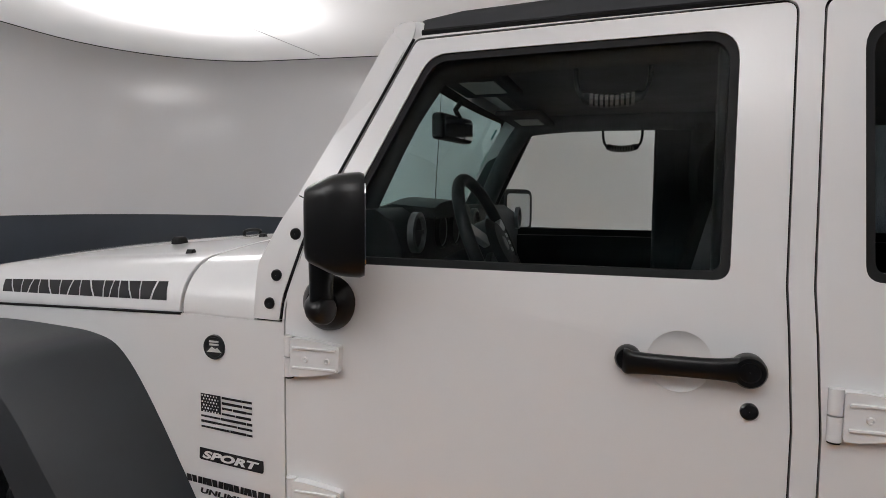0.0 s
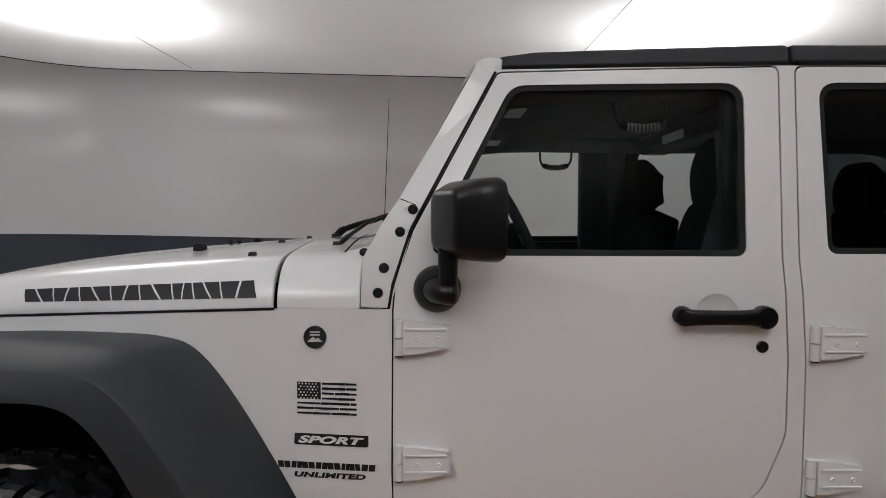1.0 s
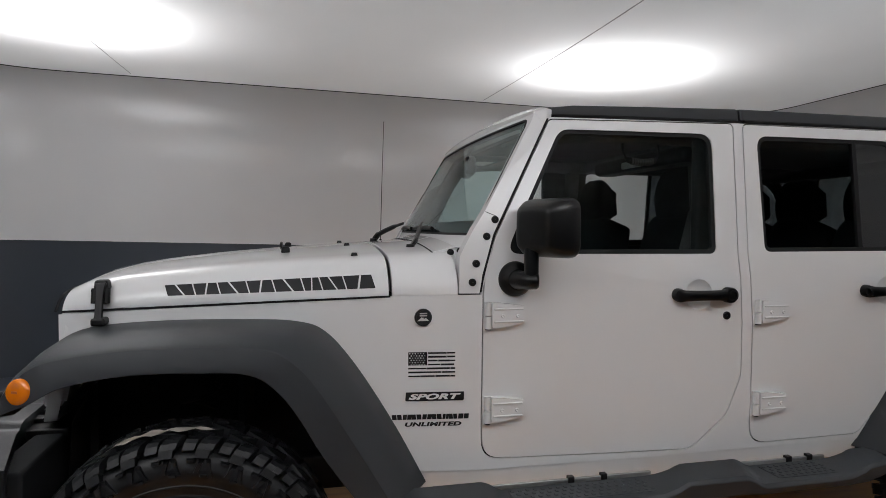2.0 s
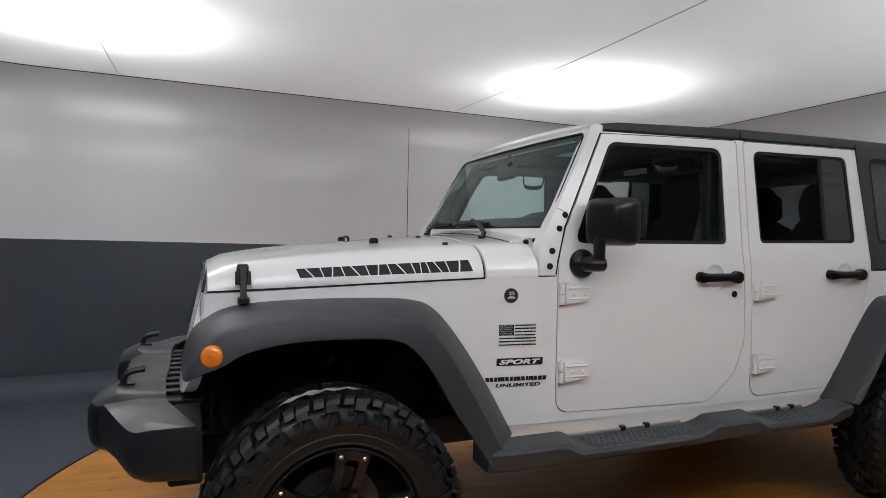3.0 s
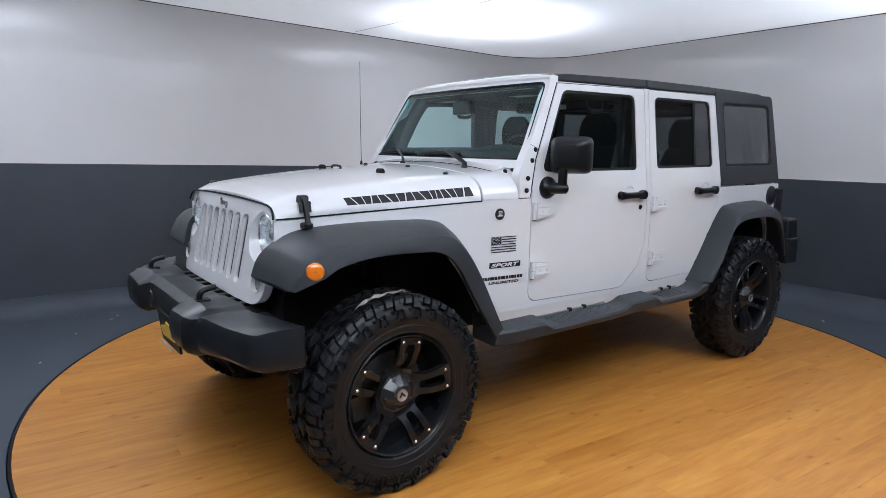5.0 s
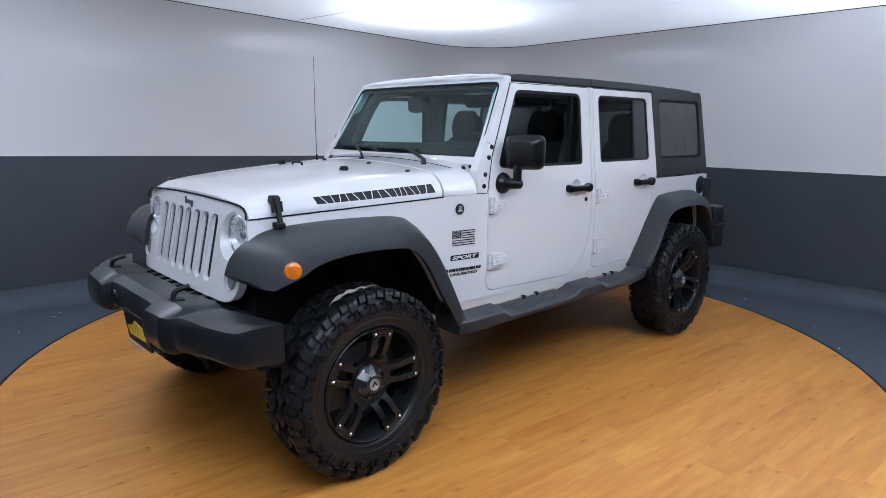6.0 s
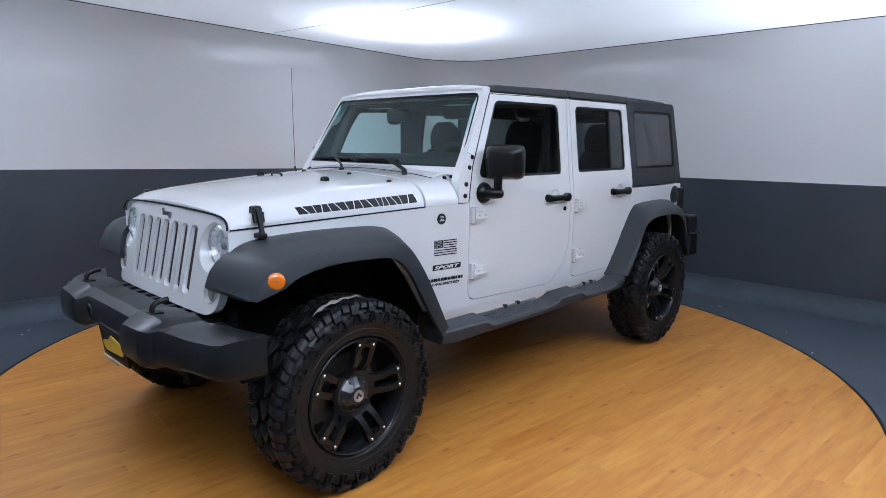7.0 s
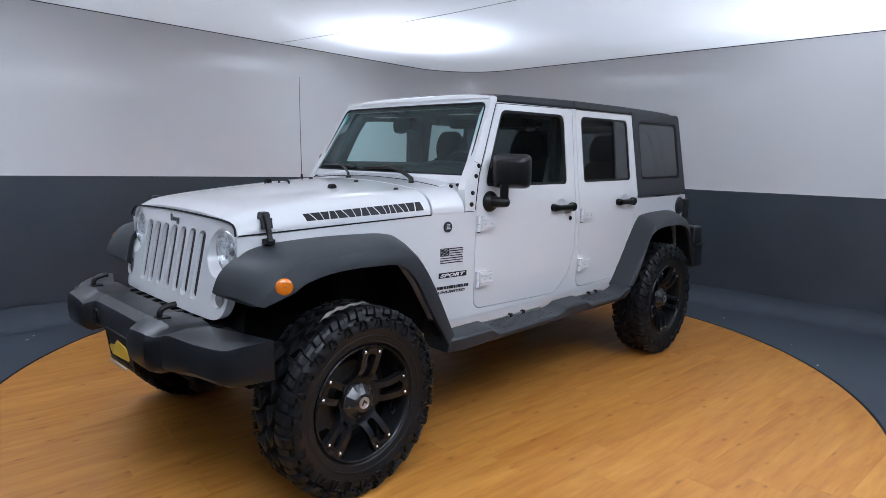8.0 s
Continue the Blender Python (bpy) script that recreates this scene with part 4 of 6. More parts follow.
def build_cowl():
    c = body_strip(0.606, 0.8165, 5, "cowl", car, PAINT, "white scuttle panel before the windscreen")
    # raised air intake panel with dark lines round it
    z = lambda x, y: hood_z(x, y)
    for ya, yb in ((-0.60, -0.235), (-0.225, 0.10), (0.11, 0.60)):
        rings = []
        for x in (0.765, 0.79, 0.825, 0.848):
            rings.append([(x, lerp(ya, yb, i / 6), z(x, lerp(ya, yb, i / 6)) + curve_at([(0.765, 0.003), (0.80, 0.008), (0.85, 0.018)], x)) for i in range(7)])
        bm = bmesh.new()
        add_loft(bm, rings, ring_closed=False, caps=False)
        thicken(bm, lambda co: Vector((0, 0, -0.01)))
        part("intake_panel", bm, PAINT, c, bevel=0.002)
        part("panel_gap", tube_bm([(0.760, lerp(ya, yb, i / 6), z(0.76, lerp(ya, yb, i / 6)) + 0.001) for i in range(7)], 0.0025, 6), RUBBER, c)
    bm = bmesh.new()
    rings = []
    for x, dz in ((0.80, 0.0), (0.845, 0.012), (0.872, 0.03)):
        rings.append([(x - bow(lerp(-0.7, 0.7, i / 14)) * (x - 0.80) / 0.072, lerp(-0.69, 0.69, i / 14), min(hood_z(0.80, lerp(-0.70, 0.70, i / 14)), 1.372) + dz) for i in range(15)])
    add_loft(bm, rings, ring_closed=False, caps=False)
    thicken(bm, lambda co: Vector((0, 0, -0.012)))
    part("screen_base", bm, PAINT, c)
    for by, bx in ((-0.665, 0.842), (-0.640, 0.815), (0.665, 0.842), (0.640, 0.815)):
        bm = lathe_bm([(0.0005, -0.006), (0.010, -0.006), (0.012, -0.002), (0.012, 0.003)], 16)
        o = part("bolt", bm, BLACK, c, "black bolt head")
        o.matrix_basis = pose(bx, by, hood_z(0.78, by) + (0.026 if bx > 0.83 else 0.010), -55 if by < 0 else -125)
    # wipers: arm with a flat blade lying on the pane
    for (bx, by, bz), (tx, ty, tz), (ux, uy) in (((0.715, -0.432, 1.350), (0.842, -0.070, 1.432), (0.13, -0.24)), ((0.635, 0.03, 1.363), (0.842, 0.40, 1.432), (0.60, 0.22))):
        w = part("wiper", tube_bm(smooth_path([(bx, by, bz), (bx + 0.03, by + 0.045, bz + 0.030), (lerp(bx, tx, 0.6), lerp(by, ty, 0.6), lerp(bz, tz, 0.75) + 0.012), (tx - 0.012, ty, tz + 0.012)], 5), [0.015] * 5 + [0.011] * 6 + [0.007] * 5, 8, 0.6), BLACK, c, "black windscreen wiper")
        part("blade", tube_bm([(0.873 + (zz - 1.402) * WS_SLOPE - 0.014 - bow(yy), yy, zz) for yy, zz in ((ux, 1.418), (lerp(ux, uy, 0.25), 1.422), (lerp(ux, uy, 0.5), 1.424), (lerp(ux, uy, 0.75), 1.423), (uy, 1.420))], 0.0085, 6), BLACK, w)
        part("pivot", lathe_bm([(0.0005, -0.014), (0.014, -0.012), (0.018, 0.004)], 16), BLACK, w).matrix_basis = pose(bx, by, bz, -90)
    # whip aerial
    base = part("aerial", lathe_bm([(0.0005, -0.035), (0.006, -0.035), (0.010, -0.010), (0.016, 0.0)], 14), BLACK, c, "thin black whip aerial")
    base.matrix_basis = pose(0.755, 0.712, 1.325, -90)
    part("mast", tube_bm([(0.755, 0.712, 1.35), (0.765, 0.735, 1.65), (0.778, 0.757, 2.004)], [0.0022, 0.0019, 0.0014], 6), BLACK, c)
    part("tip", lathe_bm([(0.0005, -0.004), (0.003, 0), (0.0005, 0.004)], 8), BLACK, c).matrix_basis = pose(0.778, 0.757, 2.004)


# ---- front end
def grille_x(y, z):
    """The grille leans back towards its top and rounds off a little to its sides."""
    return -0.438 + 0.217 * (z - 1.0) + 0.045 * (abs(y) / 0.6) ** 6


def build_grille():
    """Raked white grille with seven slots, two round lamps and two round signals."""
    outline = fillet([(-0.545, 0.801, 0.085), (0.545, 0.801, 0.085), (0.582, 1.12, 0.10), (0.540, 1.218, 0.075), (0.0, 1.2295, 0.0), (-0.540, 1.218, 0.075), (-0.582, 1.12, 0.10)], 8)
    slots = [0.006 + (3 - i) * 0.0985 for i in range(7)]
    holes = [fillet([(c - 0.033, 0.858, 0.032), (c + 0.033, 0.858, 0.032), (c + 0.033, 1.160, 0.032), (c - 0.033, 1.160, 0.032)], 6) for c in slots]
    for s in (-1, 1):
        holes.append(circle(s * 0.471, 1.081, 0.108, 40))
        holes.append(circle(s * 0.494, 0.896, 0.045, 28))
    bm = fill_bm([outline] + holes)
    cut_rows(bm, (-0.45, -0.3, -0.15, 0.0, 0.15, 0.3, 0.45), (0.9, 1.0, 1.1, 1.17))
    for v in bm.verts:
        y, z = v.co.x, v.co.z
        v.co = Vector((grille_x(y, z), y, z))
    thicken(bm, lambda co: Vector((0.038, 0, 0)))
    g = part("grille", bm, GRILLE_PAINT, car, "white raked seven-slot grille", bevel=0.009, segments=3)
    part("mesh_backing", box_bm(-0.352, -0.345, -0.345, 0.345, 0.83, 1.19), BLACK, g, "black grille backing")
    for s in (-1, 1):
        # side return of the grille shell
        rings = []
        for z, w in ((0.880, 0.550), (0.94, 0.556), (1.05, 0.571), (1.155, 0.578)):
            x = grille_x(w, z) + 0.030
            rings.append([(x, s * w, z), (x + 0.022, s * (w - 0.003), z), (x + 0.022, s * (w - 0.02), z), (x, s * (w - 0.02), z)])
        part("grille_return", loft_bm(rings), GRILLE_PAINT, g)
        # the lamp stands upright in a dish that reaches out to the raked face
        cy, cz = s * 0.471, 1.081
        lip = [(cy + u, cz + v) for u, v in circle(0, 0, 0.1085, 44)]
        rim = [(cy + u, cz + v) for u, v in circle(0, 0.002, 0.0925, 44)]
        bm = bmesh.new()
        add_loft(bm, [[(grille_x(y, z) + 0.001, y, z) for y, z in lip], [(lerp(grille_x(y, z), -0.386, 0.42), lerp(y, v, 0.3), lerp(z, w, 0.3)) for (y, z), (v, w) in zip(lip, rim)],
                      [(-0.386, y, z) for y, z in rim], [(-0.350, y, z) for y, z in rim]], caps=False)
        lampo = part("headlamp", bm, GRILLE_PAINT, g, "round headlamp in a deep white dish", smooth=50)
        seat_at = Matrix.Translation((-0.408, cy, cz + 0.002)) @ pose(0, 0, 0, 0, 0, -90)
        part("bezel", lathe_bm([(0.0935, 0.028), (0.0925, 0.021), (0.089, 0.018), (0.086, 0.026), (0.086, 0.052)], 44, m=seat_at), CHROME, lampo, "bright lamp ring")
        part("reflector", lathe_bm([(0.086, 0.026), (0.080, 0.044), (0.064, 0.062), (0.036, 0.074), (0.0005, 0.078)], 44, m=seat_at), REFLECTOR, lampo, "chromed reflector")
        part("bulb_shield", lathe_bm([(0.0005, 0.034), (0.013, 0.036), (0.019, 0.044), (0.019, 0.070)], 24, m=seat_at), SILVER, lampo)
        for k in range(6):
            u = -0.0625 + k * 0.025
            h = math.sqrt(0.078 ** 2 - u * u) * 0.92
            bm = bmesh.new()
            add_loft(bm, [[(u - 0.011, 0.056, v), (u - 0.004, 0.046, v), (u + 0.004, 0.046, v), (u + 0.011, 0.056, v)] for v in (-h, -0.3 * h, 0.3 * h, h)], ring_closed=False, caps=False)
            bmesh.ops.transform(bm, matrix=seat_at, verts=bm.verts)
            part("flute", bm, REFLECTOR, lampo)
        pane = part("lens", lathe_bm([(0.086, 0.025), (0.079, 0.014), (0.056, 0.004), (0.028, -0.001), (0.0005, -0.002)], 44, m=seat_at), LENS, lampo, "clear lamp glass")
        pane.visible_shadow = False
        sig = part("signal_lamp", lathe_bm([(0.0455, -0.008), (0.0425, 0.000), (0.039, 0.012), (0.039, 0.03)], 32), GRILLE_PAINT, g, "small round front signal lamp")
        sig.matrix_basis = Matrix.Translation((grille_x(0.494, 0.896) + 0.006, s * 0.494, 0.896)) @ pose(0, 0, 0, 0, 0, -90) @ pose(0, 0, 0, -12)
        part("lens", lathe_bm([(0.041, 0.010), (0.034, 0.000), (0.018, -0.006), (0.0005, -0.007)], 32), SMOKE, sig, "grey signal lens")
    # emblem over the slots: small plain relief bars
    for yy, w, h, dz in ((0.056, 0.013, 0.036, 0.002), (0.034, 0.020, 0.021, -0.003), (0.008, 0.020, 0.021, -0.003), (-0.020, 0.022, 0.034, -0.010)):
        z = 1.189 + dz
        ex = grille_x(0, z) - 0.002
        part("emblem_bar", box_bm(ex - 0.005, ex + 0.004, yy - w / 2, yy + w / 2, z - h / 2, z + h / 2), EMBLEM, g, "small grey emblem bar", bevel=0.004)
    # slot sleeves, so that each opening has depth
    for c in slots:
        a = fillet([(c - 0.033, 0.858, 0.032), (c + 0.033, 0.858, 0.032), (c + 0.033, 1.160, 0.032), (c - 0.033, 1.160, 0.032)], 6)
        b = fillet([(c - 0.030, 0.866, 0.029), (c + 0.030, 0.866, 0.029), (c + 0.030, 1.156, 0.029), (c - 0.030, 1.156, 0.029)], 6)
        bm = bmesh.new()
        add_loft(bm, [[(grille_x(y, z) + d, y, z) for y, z in ring] for ring, d in ((a, 0.006), (b, 0.010), (b, 0.0215))], caps=False)
        part("slot", bm, GRILLE_PAINT, g)
        bm = fill_bm([b])
        for v in bm.verts:
            y, z = v.co.x, v.co.z
            v.co = Vector((grille_x(y, z) + 0.0195, y, z))
        thicken(bm, lambda co: Vector((0.003, 0, 0)))
        part("slot_void", bm, BLACK, g)


REFLECTOR = surface("lamp_reflector", (0.90, 0.91, 0.92), 0.28, metal=0.35, vary=0.04, scale=45.0)
SMOKE = surface("smoked_lens", (0.30, 0.29, 0.28), 0.12, coat=0.8, vary=0.1, scale=40.0)
EMBLEM = surface("emblem_grey", (0.19, 0.19, 0.20), 0.3, metal=0.5, vary=0.1, scale=40.0)


def bumper_section(y):
    """Stations across the moulded bumper: rear edge, top break, crease (each x, z) and lower edge."""
    a = abs(y)
    back = (curve_at([(0, -0.525), (0.29, -0.53), (0.545, -0.515), (0.60, -0.505), (0.893, -0.418)], a),
            curve_at([(0, 0.806), (0.276, 0.806), (0.300, 0.812), (0.335, 0.818), (0.51, 0.817), (0.540, 0.810), (0.552, 0.800), (0.70, 0.800), (0.893, 0.796)], a))
    top = (curve_at([(0, -0.648), (0.276, -0.648), (0.302, -0.672), (0.54, -0.668), (0.556, -0.610), (0.70, -0.585), (0.83, -0.54), (0.893, -0.421)], a),
           curve_at([(0, 0.812), (0.276, 0.812), (0.300, 0.822), (0.335, 0.833), (0.51, 0.831), (0.540, 0.820), (0.552, 0.808), (0.70, 0.794), (0.893, 0.797)], a))
    crease = (curve_at([(0, -0.690), (0.272, -0.692), (0.300, -0.742), (0.33, -0.748), (0.50, -0.746), (0.535, -0.728), (0.556, -0.706), (0.585, -0.700), (0.70, -0.650), (0.80, -0.612), (0.84, -0.588), (0.866, -0.548), (0.885, -0.47), (0.893, -0.424)], a),
              curve_at([(0, 0.788), (0.272, 0.788), (0.300, 0.772), (0.335, 0.790), (0.50, 0.796), (0.535, 0.790), (0.556, 0.796), (0.585, 0.806), (0.70, 0.784), (0.84, 0.776), (0.866, 0.788), (0.893, 0.796)], a))
    low = curve_at([(0, 0.648), (0.272, 0.646), (0.302, 0.634), (0.52, 0.632), (0.56, 0.644), (0.70, 0.638), (0.83, 0.622), (0.893, 0.638)], a)
    return back, top, crease, low


def build_bumper():
    ys = sorted(set([s * v for s in (-1, 1) for v in (0.0, 0.13, 0.24, 0.275, 0.282, 0.300, 0.306, 0.33, 0.42, 0.50, 0.520, 0.536, 0.548, 0.556, 0.572, 0.60, 0.65, 0.70, 0.75, 0.80, 0.825, 0.845, 0.858, 0.868, 0.878, 0.886, 0.893)]))
    rings = []
    for y in ys:
        (bx, bz), (tx, tz), (cx, cz), lo = bumper_section(y)
        f = cx - 0.010
        fit = lambda x: min(x, bx)
        rings.append([(bx, y, bz), (lerp(bx, tx, 0.55), y, lerp(bz, tz, 0.55)), (tx, y, tz), (lerp(tx, cx, 0.6), y, lerp(tz, cz, 0.55)), (cx, y, cz), (f, y, cz - 0.022), (f - 0.002, y, lerp(cz, lo, 0.5)), (fit(f + 0.004), y, lerp(cz, lo, 0.78)),
                      (fit(f + 0.016), y, lo + 0.016), (fit(f + 0.042), y, lo + 0.002), (fit(f + 0.085), y, lo), (bx, y, lo + 0.03)])
    b = part("front_bumper", loft_bm(rings), PLASTIC, car, "dark grey moulded front bumper", smooth=24, bevel=0.011, segments=3)
    # ribbed filler panel between bumper and grille
    part("filler_panel", box_bm(-0.56, -0.40, -0.50, 0.50, 0.750, 0.780), BLACK, b, bevel=0.004)
    for i in range(9):
        y = -0.40 + i * 0.10
        part("filler_rib", box_bm(-0.535, -0.435, y - 0.022, y + 0.022, 0.776, 0.795), BLACK, b, bevel=0.004)
    for s in (-1, 1):
        y = s * 0.415
        hook = tube_bm(smooth_path([(-0.655, y, 0.815), (-0.658, y, 0.845), (-0.648, y, 0.866), (-0.622, y, 0.876), (-0.590, y, 0.880)], 4), 0.0115, 10)
        part("tow_hook", hook, BLACK, b, "black tow hook")
        part("hook_slot", box_bm(-0.672, -0.62, y - 0.022, y + 0.022, 0.820, 0.8355), BLACK, b)
        fog = part("fog_lamp", lathe_bm([(0.043, 0.0), (0.041, -0.006), (0.036, -0.004), (0.034, 0.004)], 28), BLACK, b, "round fog lamp")
        fog.matrix_basis = Matrix.Translation((-0.704, s * 0.235, 0.715)) @ pose(0, 0, 0, 0, 0, -90)
        part("lens", lathe_bm([(0.035, 0.002), (0.02, -0.002), (0.0005, -0.004)], 28), GLOSS_BLACK, fog)
    # skid underside and brackets
    part("valance", box_bm(-0.60, -0.42, -0.60, 0.60, 0.575, 0.645, taper=0.1), UNDER, b, bevel=0.01)
    for s in (-1, 1):
        part("end_bracket", box_bm(-0.50, -0.40, s * 0.46, s * 0.84, 0.60, 0.765, taper=0.05), UNDER, b, bevel=0.012)
    # dealer plate in a black frame, hung below the middle
    plate = part("plate_frame", plate_bm([fillet([(-0.155, -0.076, 0.01), (0.155, -0.076, 0.01), (0.155, 0.076, 0.01), (-0.155, 0.076, 0.01)]), fillet([(-0.142, -0.055, 0.005), (0.142, -0.055, 0.005), (0.142, 0.050, 0.005), (-0.142, 0.050, 0.005)])],
                                         (0, 0, 0), (0, 1, 0), (-0.13, 0, 1), 0.010), BLACK, b, "black plate frame with a yellow card", bevel=0.002)
    plate.matrix_basis = Matrix.Translation((-0.700, -0.043, 0.618))
    part("card", plate_bm([[(-0.146, -0.058), (0.146, -0.058), (0.146, 0.055), (-0.146, 0.055)]], (0.004, 0, 0), (0, 1, 0), (-0.13, 0, 1), 0.003), BLACK, plate, "black card")
    bm = plate_bm([fillet([(-0.125, -0.03, 0.02), (0.11, -0.045, 0.02), (0.13, 0.0, 0.02), (0.05, 0.012, 0.01), (0.0, 0.045, 0.02), (-0.10, 0.03, 0.02)], 4)], (-0.004, 0, 0), (0, 1, 0), (-0.13, 0, 1), 0.004)
    part("card_patch", bm, PLATE_YELLOW, plate, "yellow printed patch")
    for i in range(6):
        part("bar", box_bm(-0.014, -0.009, -0.10 + i * 0.034, -0.075 + i * 0.034, -0.070, -0.060), PALE, plate)


# ---- flares: body edge, crease, lip
FRONT_FLARE = [((-0.470, 0.512, 0.924), (-0.458, 0.840, 0.926), (-0.446, 0.885, 0.926)), ((-0.448, 0.532, 1.000), (-0.428, 0.868, 0.988), (-0.402, 0.912, 0.950)), ((-0.405, 0.574, 1.063), (-0.380, 0.880, 1.050), (-0.347, 0.925, 0.972)),
               ((-0.300, 0.590, 1.114), (-0.305, 0.890, 1.084), (-0.270, 0.930, 1.010)), ((-0.070, 0.621, 1.133), (-0.120, 0.898, 1.105), (-0.120, 0.934, 1.034)), ((0.180, 0.655, 1.134), (0.105, 0.902, 1.106), (0.090, 0.936, 1.032)),
               ((0.308, 0.671, 1.127), (0.218, 0.906, 1.100), (0.180, 0.938, 1.022)), ((0.394, 0.681, 1.098), (0.282, 0.908, 1.076), (0.240, 0.940, 0.990)), ((0.484, 0.692, 1.000), (0.355, 0.910, 1.005), (0.306, 0.942, 0.912)),
               ((0.596, 0.708, 0.825), (0.450, 0.908, 0.862), (0.390, 0.942, 0.770)), ((0.716, 0.728, 0.600), (0.605, 0.885, 0.590), (0.545, 0.930, 0.548))]
REAR_FLARE = [((2.362, 0.757, 0.600), (2.395, 0.868, 0.605), (2.430, 0.910, 0.600)), ((2.470, 0.760, 0.757), (2.500, 0.884, 0.757), (2.520, 0.925, 0.755)), ((2.585, 0.762, 0.923), (2.597, 0.886, 0.910), (2.595, 0.930, 0.903)),
              ((2.700, 0.764, 1.058), (2.690, 0.886, 1.008), (2.660, 0.932, 0.965)), ((2.800, 0.764, 1.086), (2.830, 0.886, 1.043), (2.790, 0.932, 0.994)), ((3.030, 0.764, 1.094), (3.030, 0.886, 1.055), (3.020, 0.932, 0.997)),
              ((3.220, 0.762, 1.090), (3.220, 0.884, 1.045), (3.190, 0.930, 0.975)), ((3.360, 0.760, 1.060), (3.330, 0.880, 0.995), (3.290, 0.925, 0.910)), ((3.440, 0.757, 0.930), (3.410, 0.875, 0.860), (3.360, 0.920, 0.810)),
              ((3.480, 0.752, 0.720), (3.450, 0.868, 0.700), (3.410, 0.915, 0.680))]


def flare(stations, side, front):
    """Wide moulded wheel-arch flare: sloping top, soft crease, upright lip, hollow below."""
    rows = [smooth_path([s[k] for s in stations], 5) for k in range(3)]
    rings = []
    for a, c, l in zip(*rows):
        m1 = a.lerp(c, 0.5) + Vector((0, 0, 0.006))
        m2 = c.lerp(l, 0.14) + Vector((0, 0.013, 0.001))
        m3 = c.lerp(l, 0.7) + Vector((0, 0.009, 0.0))
        under = l + Vector((0, -0.022, 0.0))
        inward = Vector(((0.003 if front else AXLE_R) - c.x, 0, 0.50 - c.z)).normalized() * 0.028
        hollow = a.lerp(c, 0.80) + inward
        root = a + inward
        ring = [a + Vector((0, -0.02, 0)), a.copy(), m1, c, m2, m3, l, under, hollow, root + Vector((0, -0.02, 0))]
        rings.append([(p.x, side * p.y, p.z) for p in ring])
    f = part("fender_flare", loft_bm(rings), FLARE_PLASTIC, car, "dark grey textured wheel-arch flare", smooth=30, bevel=0.006)
    if front:
        s = part("side_marker", lathe_bm([(0.0345, 0.020), (0.034, 0.000), (0.0315, -0.005), (0.026, -0.0085), (0.014, -0.0105), (0.0005, -0.011)], 32), AMBER, f, "round amber side marker lamp")
        s.matrix_basis = Matrix.Translation((-0.377, side * 0.910, 1.001)) @ pose(0, 0, 0, 0, 0, -22 if side < 0 else 202) @ pose(0, 0, 0, -8)
        part("centre", box_bm(-0.008, 0.008, -0.0125, -0.009, -0.003, 0.003), DARK_AMBER, s)


DARK_AMBER = surface("amber_bulb", (0.35, 0.07, 0.01), 0.4, vary=0.1, scale=60.0)


